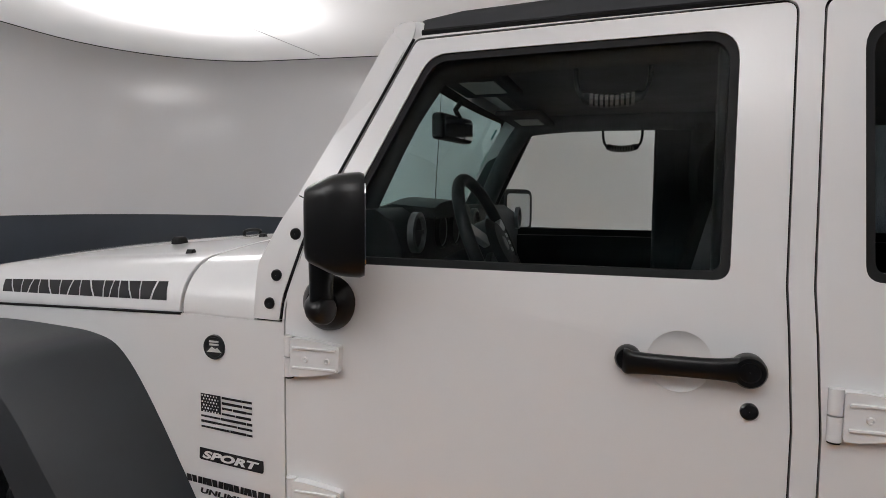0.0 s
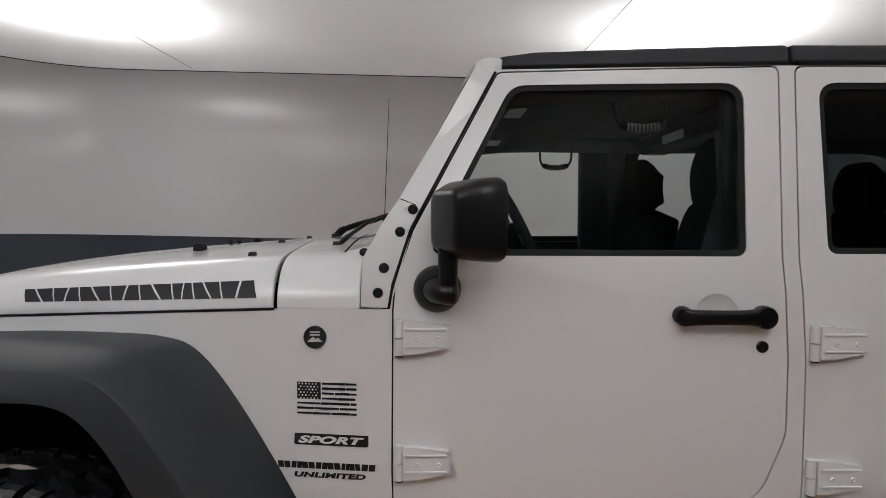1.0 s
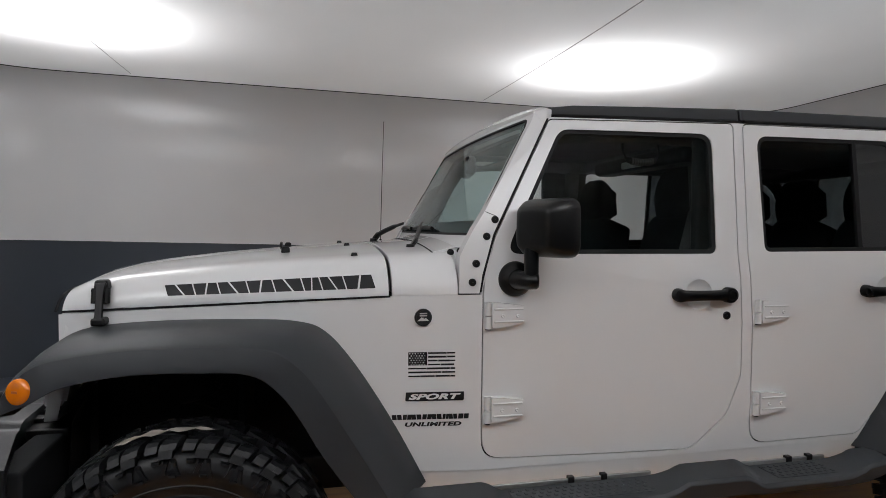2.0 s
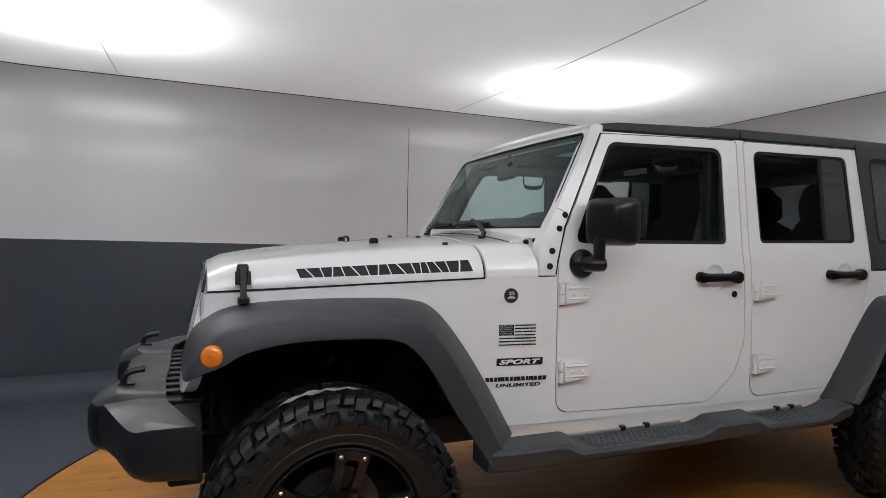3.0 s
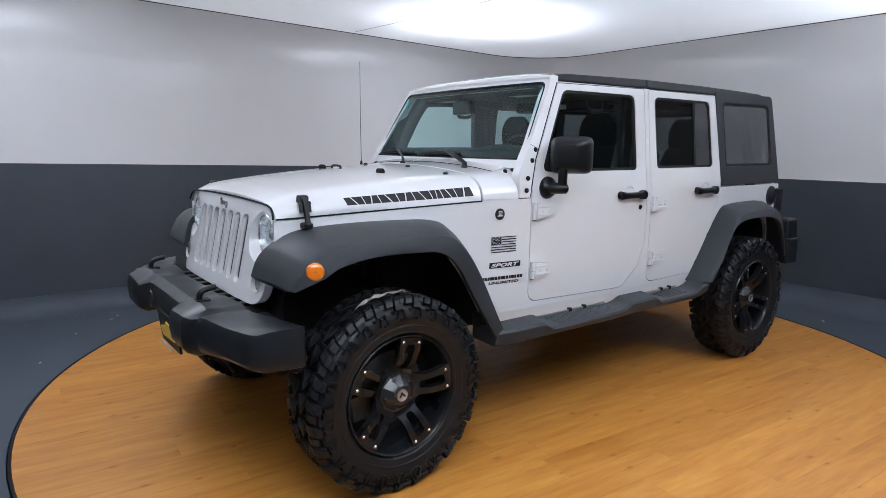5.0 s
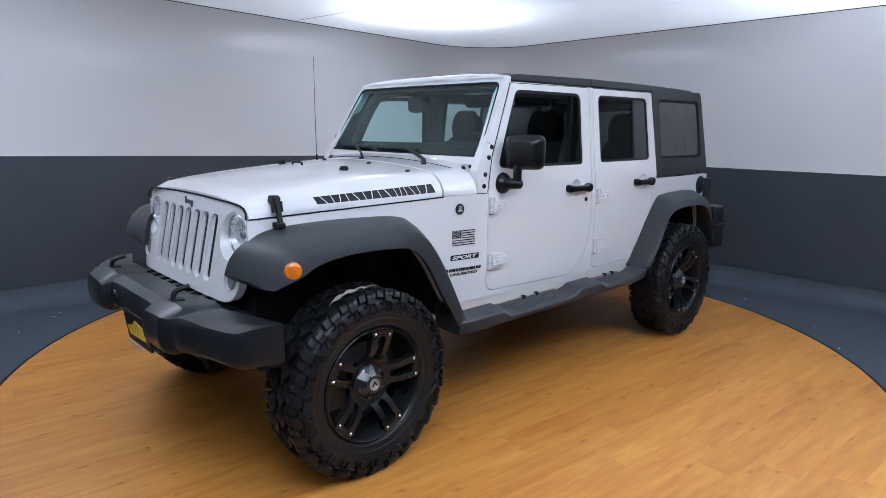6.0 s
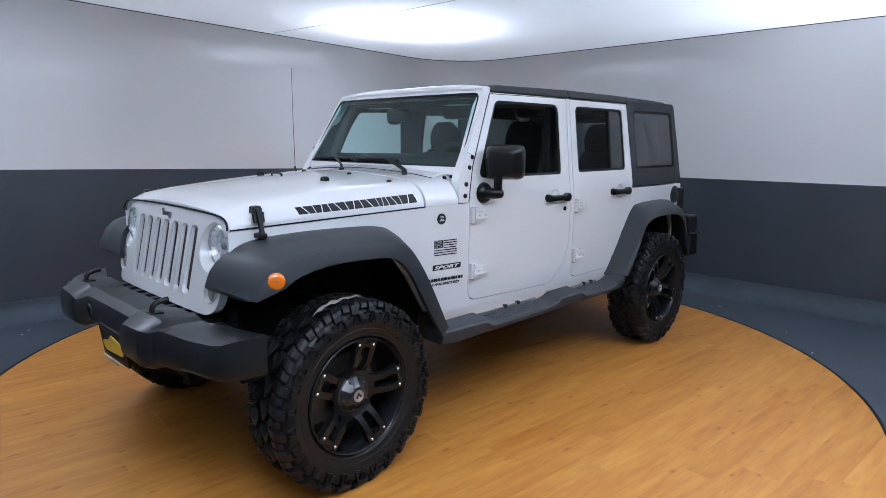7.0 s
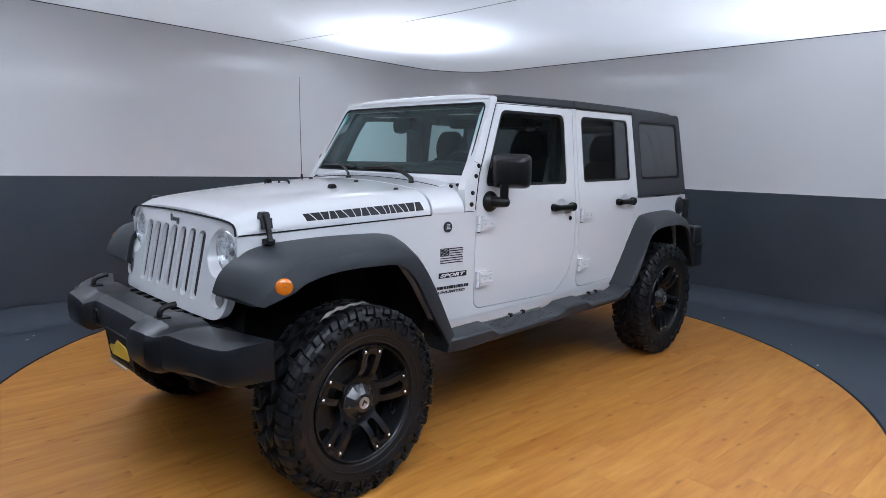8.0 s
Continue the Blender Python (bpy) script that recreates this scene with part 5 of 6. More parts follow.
def step_board(side):
    """Moulded running board: flat shoulders, two sunken treads with scooped ends."""
    top = [(0.52, 0.619), (0.825, 0.619), (0.845, 0.612), (0.885, 0.588), (1.40, 0.588), (1.45, 0.591), (1.50, 0.603), (1.535, 0.618), (1.755, 0.618), (1.775, 0.611), (1.81, 0.588), (2.12, 0.588), (2.17, 0.591), (2.22, 0.603), (2.25, 0.616), (2.40, 0.616)]
    rings = []
    xs = [0.52, 0.54, 0.62, 0.75, 0.82, 0.835, 0.85, 0.87, 0.89, 0.95, 1.2, 1.40, 1.44, 1.47, 1.50, 1.52, 1.54, 1.6, 1.75, 1.765, 1.78, 1.80, 1.82, 1.9, 2.1, 2.16, 2.19, 2.22, 2.24, 2.26, 2.34, 2.37]
    for x in xs:
        t = curve_at(top, x) - 0.007
        out = curve_at([(0.52, 0.925), (0.56, 0.945), (0.83, 0.945), (0.90, 0.955), (1.44, 0.955), (1.54, 0.945), (1.76, 0.945), (1.82, 0.955), (2.16, 0.955), (2.25, 0.945), (2.37, 0.92)], x)
        low = curve_at([(0.52, 0.538), (0.60, 0.532), (0.95, 0.538), (2.28, 0.540), (2.37, 0.554)], x)
        k = curve_at([(0.54, 0.0), (0.75, 0.06), (2.25, 0.06), (2.37, 0.03)], x)
        rings.append([(x + k, side * 0.790, t - 0.001), (x + k * 0.4, side * (out - 0.060), t), (x, side * (out - 0.012), t - 0.001), (x, side * out, t - 0.012), (x, side * (out - 0.004), low + 0.012), (x, side * (out - 0.02), low), (x + k, side * 0.790, low + 0.004)])
    b = part("step_board", loft_bm(rings), FLARE_PLASTIC, car, "dark grey moulded running board", smooth=26, bevel=0.004)
    for x0, x1 in ((0.965, 1.435), (1.90, 2.15)):
        z = 0.5805
        pad = part("tread_pad", box_bm(x0, x1, side * 0.812, side * 0.915, z - 0.004, z + 0.002), FLARE_PLASTIC, b, "ribbed tread pad", bevel=0.001)
        n = int((x1 - x0) / 0.026)
        bm = bmesh.new()
        for i in range(n):
            for j in range(4):
                dx = 0.013 if j % 2 else 0.0
                add_box(bm, x0 + 0.004 + dx + i * 0.026, x0 + 0.016 + dx + i * 0.026, side * (0.817 + j * 0.024), side * (0.833 + j * 0.024), z + 0.001, z + 0.0042, taper=0.35)
        part("tread_stud", bm, FLARE_PLASTIC, pad)
    # pale mounting rail between body and board, with black clips
    for x0, x1, clips in ((0.90, 1.50, (1.19, 1.31)), (1.86, 2.22, (2.05, 2.14))):
        rail = part("mounting_rail", box_bm(x0, x1, side * 0.764, side * 0.776, 0.570, 0.586), SILVER, b, "pale mounting rail", bevel=0.003)
        for x in clips:
            part("clip", box_bm(x, x + 0.022, side * 0.760, side * 0.782, 0.568, 0.594), BLACK, rail, bevel=0.003)
    # sloping rocker panel under the doors
    rings = []
    for i in range(9):
        x = lerp(0.635, 2.385, i / 8)
        y = hw(x, 0.630)
        rings.append([(x, side * (y - 0.001), 0.631), (x, side * (y - 0.004), 0.618), (x, side * (y - 0.014), 0.560), (x, side * (y - 0.05), 0.560), (x, side * (y - 0.04), 0.631)])
    part("rocker", loft_bm(rings), PAINT, car, bevel=0.002)


# ---- wheels
def build_wheel_meshes():
    """The parts of one wheel, built once round the y axis; the outer face looks to -y."""
    out = {}
    half = [(0.262, 0.098), (0.266, 0.108), (0.274, 0.115), (0.280, 0.1135), (0.290, 0.117), (0.300, 0.1195), (0.302, 0.1215), (0.306, 0.1220), (0.308, 0.1205), (0.325, 0.1235), (0.330, 0.1255),
            (0.352, 0.1265), (0.357, 0.1245), (0.372, 0.1205), (0.386, 0.111), (0.394, 0.096), (0.3975, 0.07), (0.3985, 0.0)]
    prof = [(r, -y) for r, y in half] + [(r, y) for r, y in reversed(half[:-1])]
    out["tyre"] = (lathe_bm(prof, 72), TYRE, "black mud-terrain tyre", 30)
    rim = [(0.240, 0.100), (0.262, 0.100), (0.266, 0.094), (0.262, 0.085), (0.243, 0.078), (0.236, 0.0), (0.240, -0.075), (0.258, -0.088), (0.262, -0.102), (0.2625, -0.112), (0.259, -0.1165), (0.255, -0.1165), (0.251, -0.112),
           (0.2475, -0.102), (0.244, -0.090), (0.238, -0.070), (0.230, 0.0), (0.232, 0.08)]
    out["rim"] = (lathe_bm(rim, 72, closed=True), WHEEL_BLACK, "satin black rim", 40)
    out["brake_disc"] = (lathe_bm([(0.0005, 0.000), (0.165, 0.000), (0.165, 0.020), (0.0005, 0.020)], 40), STEEL, "dull steel brake disc", 30)
    out["barrel_back"] = (lathe_bm([(0.0005, 0.05), (0.232, 0.05)], 40), UNDER, "", 30)
    out["caliper"] = (box_bm(-0.20, -0.12, -0.025, 0.035, -0.075, 0.03), STEEL, "dull steel brake caliper behind the spokes", 30)
    # stepped cap: base ring, ten sloping flats, flat nose
    hub = [(0.090, 0.01), (0.090, -0.056), (0.086, -0.064), (0.079, -0.066), (0.050, -0.096), (0.043, -0.1010), (0.030, -0.1025), (0.0285, -0.1005), (0.0005, -0.1005)]
    out["hub_cap"] = (lathe_bm(hub, 10), HUB_BLACK, "satin black faceted hub cap", 20)
    out["hub_badge"] = (lathe_bm([(0.0265, -0.0985), (0.0265, -0.1045), (0.0235, -0.1055), (0.0215, -0.1030), (0.0005, -0.1030)], 28), SILVER, "small silver wheel badge", 35)
    chev = plate_bm([[(-0.016, -0.006), (0.0, 0.016), (0.016, -0.006), (0.008, -0.009), (0.0, 0.004), (-0.008, -0.009)]], (0, -0.1030, 0), (1, 0, 0), (0, 0, 1), 0.0015)
    out["badge_chevron"] = (chev, GLOSS_BLACK, "dark wedge on the badge", 35)
    return out


LUGS = 27
HUB_BLACK = surface("hub_black", (0.016, 0.0165, 0.0175), 0.24, vary=0.1, scale=30.0, specular=0.55)


def lug_meshes():
    """The lugs of one pitch of the tread: long and short shoulder blocks that wrap down the side, staggered centre blocks, hooks on the sidewall."""
    p = 2 * math.pi / LUGS
    made = []

    def add(vs, faces):
        me = bpy.data.meshes.new("tread_lug")
        me.from_pydata(vs, [], faces)
        b = bmesh.new()
        b.from_mesh(me)
        bmesh.ops.recalc_face_normals(b, faces=b.faces)
        b.to_mesh(me)
        b.free()
        me.materials.append(TYRE)
        made.append(me)

    def ribbon(a0, a1, profile, depth, skew=0.0, flare_out=0.10):
        """A block that follows (y, r) stations of the tread's section; wider at its root."""
        y0 = profile[0][0]
        vs = []
        n = len(profile)
        for k, (y, r) in enumerate(profile):
            q0, q1 = profile[max(0, k - 1)], profile[min(n - 1, k + 1)]
            d = Vector((q1[0] - q0[0], q1[1] - q0[1])).normalized()
            nrm = Vector((-d.y, d.x)) if profile[-1][0] > 0 else Vector((d.y, -d.x))
            if nrm.y < 0 and k == 0:
                nrm = -nrm
            yb, rb = y - nrm.x * depth, r - nrm.y * depth
            sh = skew * (y - y0)
            am, hw_ = (a0 + a1) / 2, (a1 - a0) / 2
            for rr, yy, h in ((r, y, hw_), (rb, yb, hw_ * (1 + flare_out))):
                for s in (-1, 1):
                    a = am + sh + s * h
                    vs.append((rr * math.cos(a), yy, rr * math.sin(a)))
        faces = []
        for k in range(n - 1):
            a, b = 4 * k, 4 * (k + 1)
            faces += [(a, a + 1, b + 1, b), (a, b, b + 2, a + 2), (a + 1, a + 3, b + 3, b + 1)]
        e = 4 * (n - 1)
        faces += [(0, 2, 3, 1), (e, e + 1, e + 3, e + 2)]
        add(vs, faces)

    for s in (-1, 1):
        off = 0.0 if s < 0 else p * 0.5
        # long shoulder block with a stepped flank, short one set back from the edge
        ribbon(off + p * 0.05, off + p * 0.43, [(s * 0.070, 0.4265), (s * 0.098, 0.4250), (s * 0.1130, 0.4185), (s * 0.1230, 0.4060), (s * 0.1310, 0.3860)], 0.024, s * 1.1)
        ribbon(off + p * 0.13, off + p * 0.33, [(s * 0.100, 0.4275), (s * 0.1145, 0.4205), (s * 0.1250, 0.4070)], 0.020, s * 1.1)
        ribbon(off + p * 0.58, off + p * 0.90, [(s * 0.080, 0.4265), (s * 0.099, 0.4245), (s * 0.1085, 0.4170), (s * 0.1180, 0.4010)], 0.024, s * 1.1)
        ribbon(off + p * 0.12, off + p * 0.46, [(s * 0.006, 0.4278), (s * 0.034, 0.4276)], 0.028, s * 4.2)
        ribbon(off + p * 0.60, off + p * 0.94, [(s * 0.032, 0.4277), (s * 0.062, 0.4272)], 0.028, -s * 3.2)
    # raised hooks on the outer sidewall
    def hook(a0, a1, r0, r1, lean):
        vs = []
        for y, k in ((-0.118, 0.0), (-0.1335, 0.22)):
            am, rm = (a0 + a1) / 2, (r0 + r1) / 2
            for a, r in ((a0, r0), (a1, r0), (a1 + lean, r1), (a0 + lean, r1)):
                aa, rr = lerp(a, am + lean / 2, k), lerp(r, rm, k)
                vs.append((rr * math.cos(aa), y, rr * math.sin(aa)))
        add(vs, [(0, 3, 2, 1), (4, 5, 6, 7), (0, 1, 5, 4), (1, 2, 6, 5), (2, 3, 7, 6), (3, 0, 4, 7)])

    hook(p * 0.06, p * 0.20, 0.333, 0.380, p * 0.18)
    hook(p * 0.20, p * 0.50, 0.333, 0.3425, 0.0)
    hook(p * 0.56, p * 0.72, 0.340, 0.378, -p * 0.14)
    hook(p * 0.66, p * 0.94, 0.3715, 0.380, 0.0)
    return made


def spoke_bm():
    """One plate-like double spoke along +x: two arms with an oval slot between them, square at the rim, drawn in to the hub."""
    outline = fillet([(0.070, -0.050, 0.0), (0.084, -0.060, 0.0), (0.106, -0.046, 0.020), (0.150, -0.0475, 0.020), (0.2515, -0.0575, 0.004), (0.2515, 0.0575, 0.004), (0.150, 0.0475, 0.020), (0.106, 0.046, 0.020), (0.084, 0.060, 0.0), (0.070, 0.050, 0.0)], 4)
    slot = fillet([(0.108, -0.0175, 0.014), (0.221, -0.0240, 0.018), (0.221, 0.0240, 0.018), (0.108, 0.0175, 0.014)], 5)
    bm = fill_bm([outline, slot])
    cut_rows(bm, (0.10, 0.128, 0.15, 0.19, 0.23), ())
    front = lambda x: curve_at([(0.07, -0.060), (0.10, -0.068), (0.128, -0.090), (0.15, -0.101), (0.19, -0.107), (0.2515, -0.112)], x)
    for v in bm.verts:
        v.co.y = front(v.co.x)
    thicken(bm, lambda co: Vector((0, 0.034, 0)))
    return bm


def build_wheels():
    meshes = build_wheel_meshes()
    lugs = lug_meshes()
    made = []
    for wx, side, yaw0 in ((0.003, -1, -7.6), (AXLE_R, -1, -52.0), (0.0, 1, 20.0), (AXLE_R, 1, 63.0)):
        hub = new("wheel")
        hub.parent = car
        hub["label"] = "black alloy wheel with a mud-terrain tyre"
        hub.matrix_basis = Matrix.Translation((wx, side * TRACK_Y, TYRE_R)) @ pose(0, 0, 0, 0, 0, 0 if side < 0 else 180) @ pose(0, 0, 0, 0, yaw0, 0)
        for i in range(LUGS):
            for me in lugs:
                o = new("tread_lug", me)
                o.parent = hub
                o.matrix_basis = pose(0, 0, 0, 0, 360.0 * i / LUGS, 0)
        if not made:
            for nm, (bm, mat, label, sm) in meshes.items():
                made.append(link(nm, bm, mat, hub, label, smooth=sm))
            for k in range(5):
                turn = pose(0, 0, 0, 0, -k * 72, 0)
                arm = link("spoke", spoke_bm(), WHEEL_BLACK, hub, "", smooth=30, bevel=0.003)
                arm.matrix_basis = turn
                made.append(arm)
                for s in (-1, 1):
                    bolt = link("bolt", lathe_bm([(0.0005, -0.007), (0.004, -0.0065), (0.0075, -0.003), (0.0085, 0.004)], 12), CHROME, hub, "bright bolt head")
                    bolt.matrix_basis = turn @ Matrix.Translation((0.2285, -0.1105, s * 0.0390))
                    made.append(bolt)
                nut = link("lug_nut", lathe_bm([(0.0005, -0.012), (0.004, -0.011), (0.0055, -0.006), (0.0055, 0.012)], 8), STEEL, hub, "small steel cap screw")
                nut.matrix_basis = turn @ pose(0, 0, 0, 0, -36, 0) @ Matrix.Translation((0.066, -0.074, 0))
                made.append(nut)
            first = list(made)
        else:
            for o in first:
                again(o, parent=hub)


def build_tyre_label():
    """A loose paper label that lies in waves over the tread of the front tyre."""
    rnd = random.Random(3)
    rings = []
    for j in range(4):
        y = lerp(-0.862, -0.836, j / 3)
        ring = []
        for i in range(11):
            x = lerp(-0.19 + 0.022 * j, 0.085 - 0.016 * (3 - j), i / 10)
            ring.append((x, y, TYRE_R + math.sqrt(0.4305 ** 2 - x * x) + 0.003 * math.sin(i * 2.1 + j) + rnd.uniform(0, 0.005)))
        rings.append(ring)
    bm = bmesh.new()
    add_loft(bm, rings, ring_closed=False, caps=False)
    thicken(bm, lambda co: Vector((0, 0, 0.0006)))
    part("tyre_label", bm, LABEL, car, "crumpled pale label stuck on the tread", smooth=20)


LABEL = surface("label_paper", (0.34, 0.30, 0.27), 0.25, vary=0.12, scale=25.0)


def build_underbody():
    """Chassis rails, axles, inner arches and floor, dark and mostly in shade."""
    part("floor_pan", box_bm(0.62, 3.50, -0.70, 0.70, 0.560, 0.60), UNDER, car)
    part("firewall", box_bm(0.60, 0.64, -0.70, 0.70, 0.58, 1.19), UNDER, car)
    part("engine_block", box_bm(-0.33, 0.60, -0.36, 0.36, 0.62, 1.10), UNDER, car)
    part("radiator", box_bm(-0.335, -0.31, -0.50, 0.50, 0.66, 1.16), UNDER, car)
    for s in (-1, 1):
        part("chassis_rail", box_bm(-0.55, 3.60, s * 0.40, s * 0.48, 0.50, 0.62), UNDER, car, bevel=0.01)
        for cx, x0, x1 in ((0.0, -0.39, 0.62), (AXLE_R, 2.46, 3.42)):
            rings = []
            for i in range(13):
                a = math.pi * i / 12
                x = cx + (x1 - x0) / 2 * 0.98 * -math.cos(a) + ((x0 + x1) / 2 - cx)
                z = 0.60 + 0.485 * math.sin(a) ** 0.6
                rings.append([(x, s * 0.40, z), (x, s * (hw(x, 1.0) - 0.012), z), (x, s * (hw(x, 1.0) - 0.012), z + 0.012), (x, s * 0.40, z + 0.012)])
            part("wheel_arch_liner", loft_bm(rings), UNDER, car)
        part("inner_fender", box_bm(-0.31, 0.60, s * 0.36, s * 0.40, 0.58, 1.14), UNDER, car)
        part("inner_quarter", box_bm(2.44, 3.44, s * 0.48, s * 0.52, 0.58, 1.10), UNDER, car)
        # springs, shocks, steering arm
        for wx in (0.0, AXLE_R):
            path = [(wx + 0.06 * math.cos(t * 0.7), s * 0.50 + 0.06 * math.sin(t * 0.7), 0.50 + 0.011 * t) for t in range(46)]
            part("coil_spring", tube_bm(path, 0.009, 6), UNDER, car)
            part("shock_absorber", tube_bm([(wx + 0.16, s * 0.56, 0.40), (wx + 0.14, s * 0.52, 0.95)], 0.026, 10), UNDER, car)
        part("mud_guard", box_bm(0.56, 0.60, s * 0.70, s * 0.80, 0.52, 0.66), PLASTIC, car, bevel=0.01)
    for wx in (0.0, AXLE_R):
        part("axle", tube_bm([(wx, -0.66, 0.434), (wx, 0.66, 0.434)], 0.045, 12), UNDER, car)
        part("differential", lathe_bm([(0.0005, -0.13), (0.09, -0.09), (0.13, 0), (0.09, 0.09), (0.0005, 0.13)], 20), UNDER, car).matrix_basis = pose(wx, 0.16 if wx == 0 else 0, 0.434)
    part("tie_rod", tube_bm([(-0.14, -0.64, 0.45), (-0.14, 0.64, 0.45)], 0.016, 8), STEEL, car)
    part("rear_bumper", box_bm(3.58, 3.74, -0.80, 0.80, 0.60, 0.80), PLASTIC, car, "dark grey rear bumper", bevel=0.02)
    for s in (-1, 1):
        cap = part("bumper_cap", box_bm(3.50, 3.67, s * 0.76, s * 0.895, 0.60, 0.785, taper=0.06), PLASTIC, car, "dark grey bumper end", bevel=0.02, segments=3)
        part("cap_top", box_bm(3.505, 3.665, s * 0.755, s * 0.885, 0.795, 0.945, taper=0.08), PLASTIC, cap, bevel=0.02, segments=3)
        part("cap_lip", box_bm(3.50, 3.675, s * 0.76, s * 0.902, 0.783, 0.797), PLASTIC, cap, bevel=0.005)
    part("tailgate", box_bm(3.535, 3.57, -0.72, 0.72, 0.66, 1.21), PAINT, car, "white tailgate", bevel=0.008)
    part("exhaust", tube_bm([(2.0, 0.3, 0.50), (3.0, 0.42, 0.52), (3.5, 0.45, 0.50)], 0.03, 10), STEEL, car)


# ---- cabin
def build_cabin():
    part("cabin_floor", box_bm(0.66, 3.45, -0.70, 0.70, 0.605, 0.63), LINER, car)
    # instrument panel across the car, rounded towards the seats
    rings = []
    for y in [lerp(-0.69, 0.69, i / 10) for i in range(11)]:
        h = 1.458 - 0.010 * abs(y)
        rings.append([(0.905, y, 1.385), (0.955, y, h - 0.035), (1.02, y, h - 0.004), (1.075, y, h - 0.002), (1.118, y, h - 0.030), (1.138, y, h - 0.085), (1.13, y, 1.05), (0.92, y, 1.0)])
    d = part("dashboard", loft_bm(rings), TRIM_DARK, car, "black moulded dashboard", smooth=50, bevel=0.008)
    # instrument hood over the wheel and vents
    rings = []
    for y in [lerp(-0.52, -0.20, i / 8) for i in range(9)]:
        b = math.sqrt(max(0.0, 1 - ((y + 0.36) / 0.17) ** 2))
        rings.append([(1.0, y, 1.445), (1.05, y, 1.450 + 0.026 * b), (1.155, y, 1.440 + 0.028 * b), (1.160, y, 1.425)])
    part("instrument_hood", loft_bm(rings), TRIM_DARK, d, smooth=60)
    for vy in (-0.62, -0.11, 0.11, 0.62):
        v = part("air_vent", lathe_bm([(0.045, 0.0), (0.045, -0.014), (0.037, -0.016), (0.035, -0.004), (0.0005, -0.002)], 24), DARK_CHROME, d, "round air vent with a dull metal ring")
        v.matrix_basis = Matrix.Translation((1.140, vy, 1.400 - 0.004 * abs(vy))) @ pose(0, 0, 0, 0, 0, 90)
        part("vent_blade", box_bm(-0.036, 0.036, -0.012, -0.006, -0.004, 0.004), BLACK, v)
        part("vent_disc", lathe_bm([(0.036, -0.006), (0.0005, -0.005)], 20), BLACK, v)
    for gy in (-0.425, -0.305):
        g = part("gauge", lathe_bm([(0.047, 0.0), (0.047, -0.008), (0.043, -0.010), (0.041, -0.003), (0.0005, -0.002)], 28), BLACK, d, "round dark gauge")
        g.matrix_basis = Matrix.Translation((1.140, gy, 1.395)) @ pose(0, 0, 0, 0, 0, 90)
        part("ring", lathe_bm([(0.040, -0.004), (0.040, -0.006), (0.038, -0.006), (0.038, -0.004)], 28), SILVER, g)
    # steering wheel
    sw = new("steering_wheel")
    sw.parent = car
    sw["label"] = "black four-spoke steering wheel"
    sw.matrix_basis = Matrix.Translation((1.262, -0.37, 1.348)) @ pose(0, 0, 0, 0, 0, 90) @ pose(0, 0, 0, -24)
    rim = bmesh.new()
    add_lathe(rim, [(0.188 + 0.0155 * math.cos(2 * math.pi * k / 10), 0.0155 * math.sin(2 * math.pi * k / 10)) for k in range(10)], 48, closed=True)
    part("rim", rim, TRIM_DARK, sw, smooth=60)
    part("hub", lathe_bm([(0.0005, -0.035), (0.055, -0.032), (0.075, -0.015), (0.075, 0.02), (0.04, 0.06), (0.0005, 0.06)], 24), TRIM_DARK, sw)
    for a in (-18, 18, 162, 198):
        part("spoke", box_bm(0.05, 0.185, -0.014, 0.004, -0.016, 0.016, m=pose(0, 0, 0, 0, a, 0)), SILVER if a in (-18, 198) else TRIM_DARK, sw, bevel=0.004)
    part("button_pad", box_bm(0.07, 0.13, -0.022, -0.010, -0.035, 0.035), TRIM_DARK, sw, "dark switch pad", bevel=0.004)
    part("badge", lathe_bm([(0.0005, -0.038), (0.017, -0.037), (0.019, -0.033)], 20), DARK_CHROME, sw, "round dull metal badge")
    for k in range(3):
        part("switch", box_bm(0.085, 0.115, -0.025, -0.021, -0.026 + k * 0.02, -0.014 + k * 0.02), SILVER, sw, bevel=0.002)
    part("column", tube_bm([(1.25, -0.37, 1.335), (1.10, -0.37, 1.26)], 0.04, 12), TRIM_DARK, car)
    # rear-view mirror, turned to the driver
    MIR = pose(1.055, -0.01, 1.690, 0, 0, -10)
    mm = part("rear_view_mirror", box_bm(-0.026, 0.016, -0.110, 0.110, -0.040, 0.040, m=MIR), BLACK, car, "black rear-view mirror", bevel=0.012)
    part("mirror_glass", box_bm(0.0165, 0.0185, -0.098, 0.098, -0.030, 0.030, m=MIR), MIRROR, mm)
    part("stalk", tube_bm([(1.07, 0, 1.72), (1.055, 0, 1.75), (1.075, 0, 1.775)], 0.009, 8), BLACK, mm)
    # visors, folded up
    for y in (-0.36, 0.36):
        v = part("sun_visor", box_bm(1.14, 1.30, y - 0.17, y + 0.17, 1.752, 1.770, m=Matrix.Identity(4)), LINER, car, "dark folded sun visor", bevel=0.006)
        part("label_card", box_bm(1.185, 1.27, y - 0.06, y + 0.10, 1.7495, 1.7525), PALE, v, "pale printed label")
    # padded roll bar: side rails, centre hoop, rear legs
    for s in (-1, 1):
        rb = part("roll_bar", tube_bm(smooth_path([(0.99, s * 0.62, 1.40), (1.14, s * 0.585, 1.70), (1.28, s * 0.58, 1.765), (1.9, s * 0.60, 1.768), (2.6, s * 0.60, 1.765), (3.15, s * 0.60, 1.72), (3.36, s * 0.62, 1.30), (3.38, s * 0.62, 1.0)], 5), 0.036, 10), LINER, car, "black padded roll bar", smooth=60)
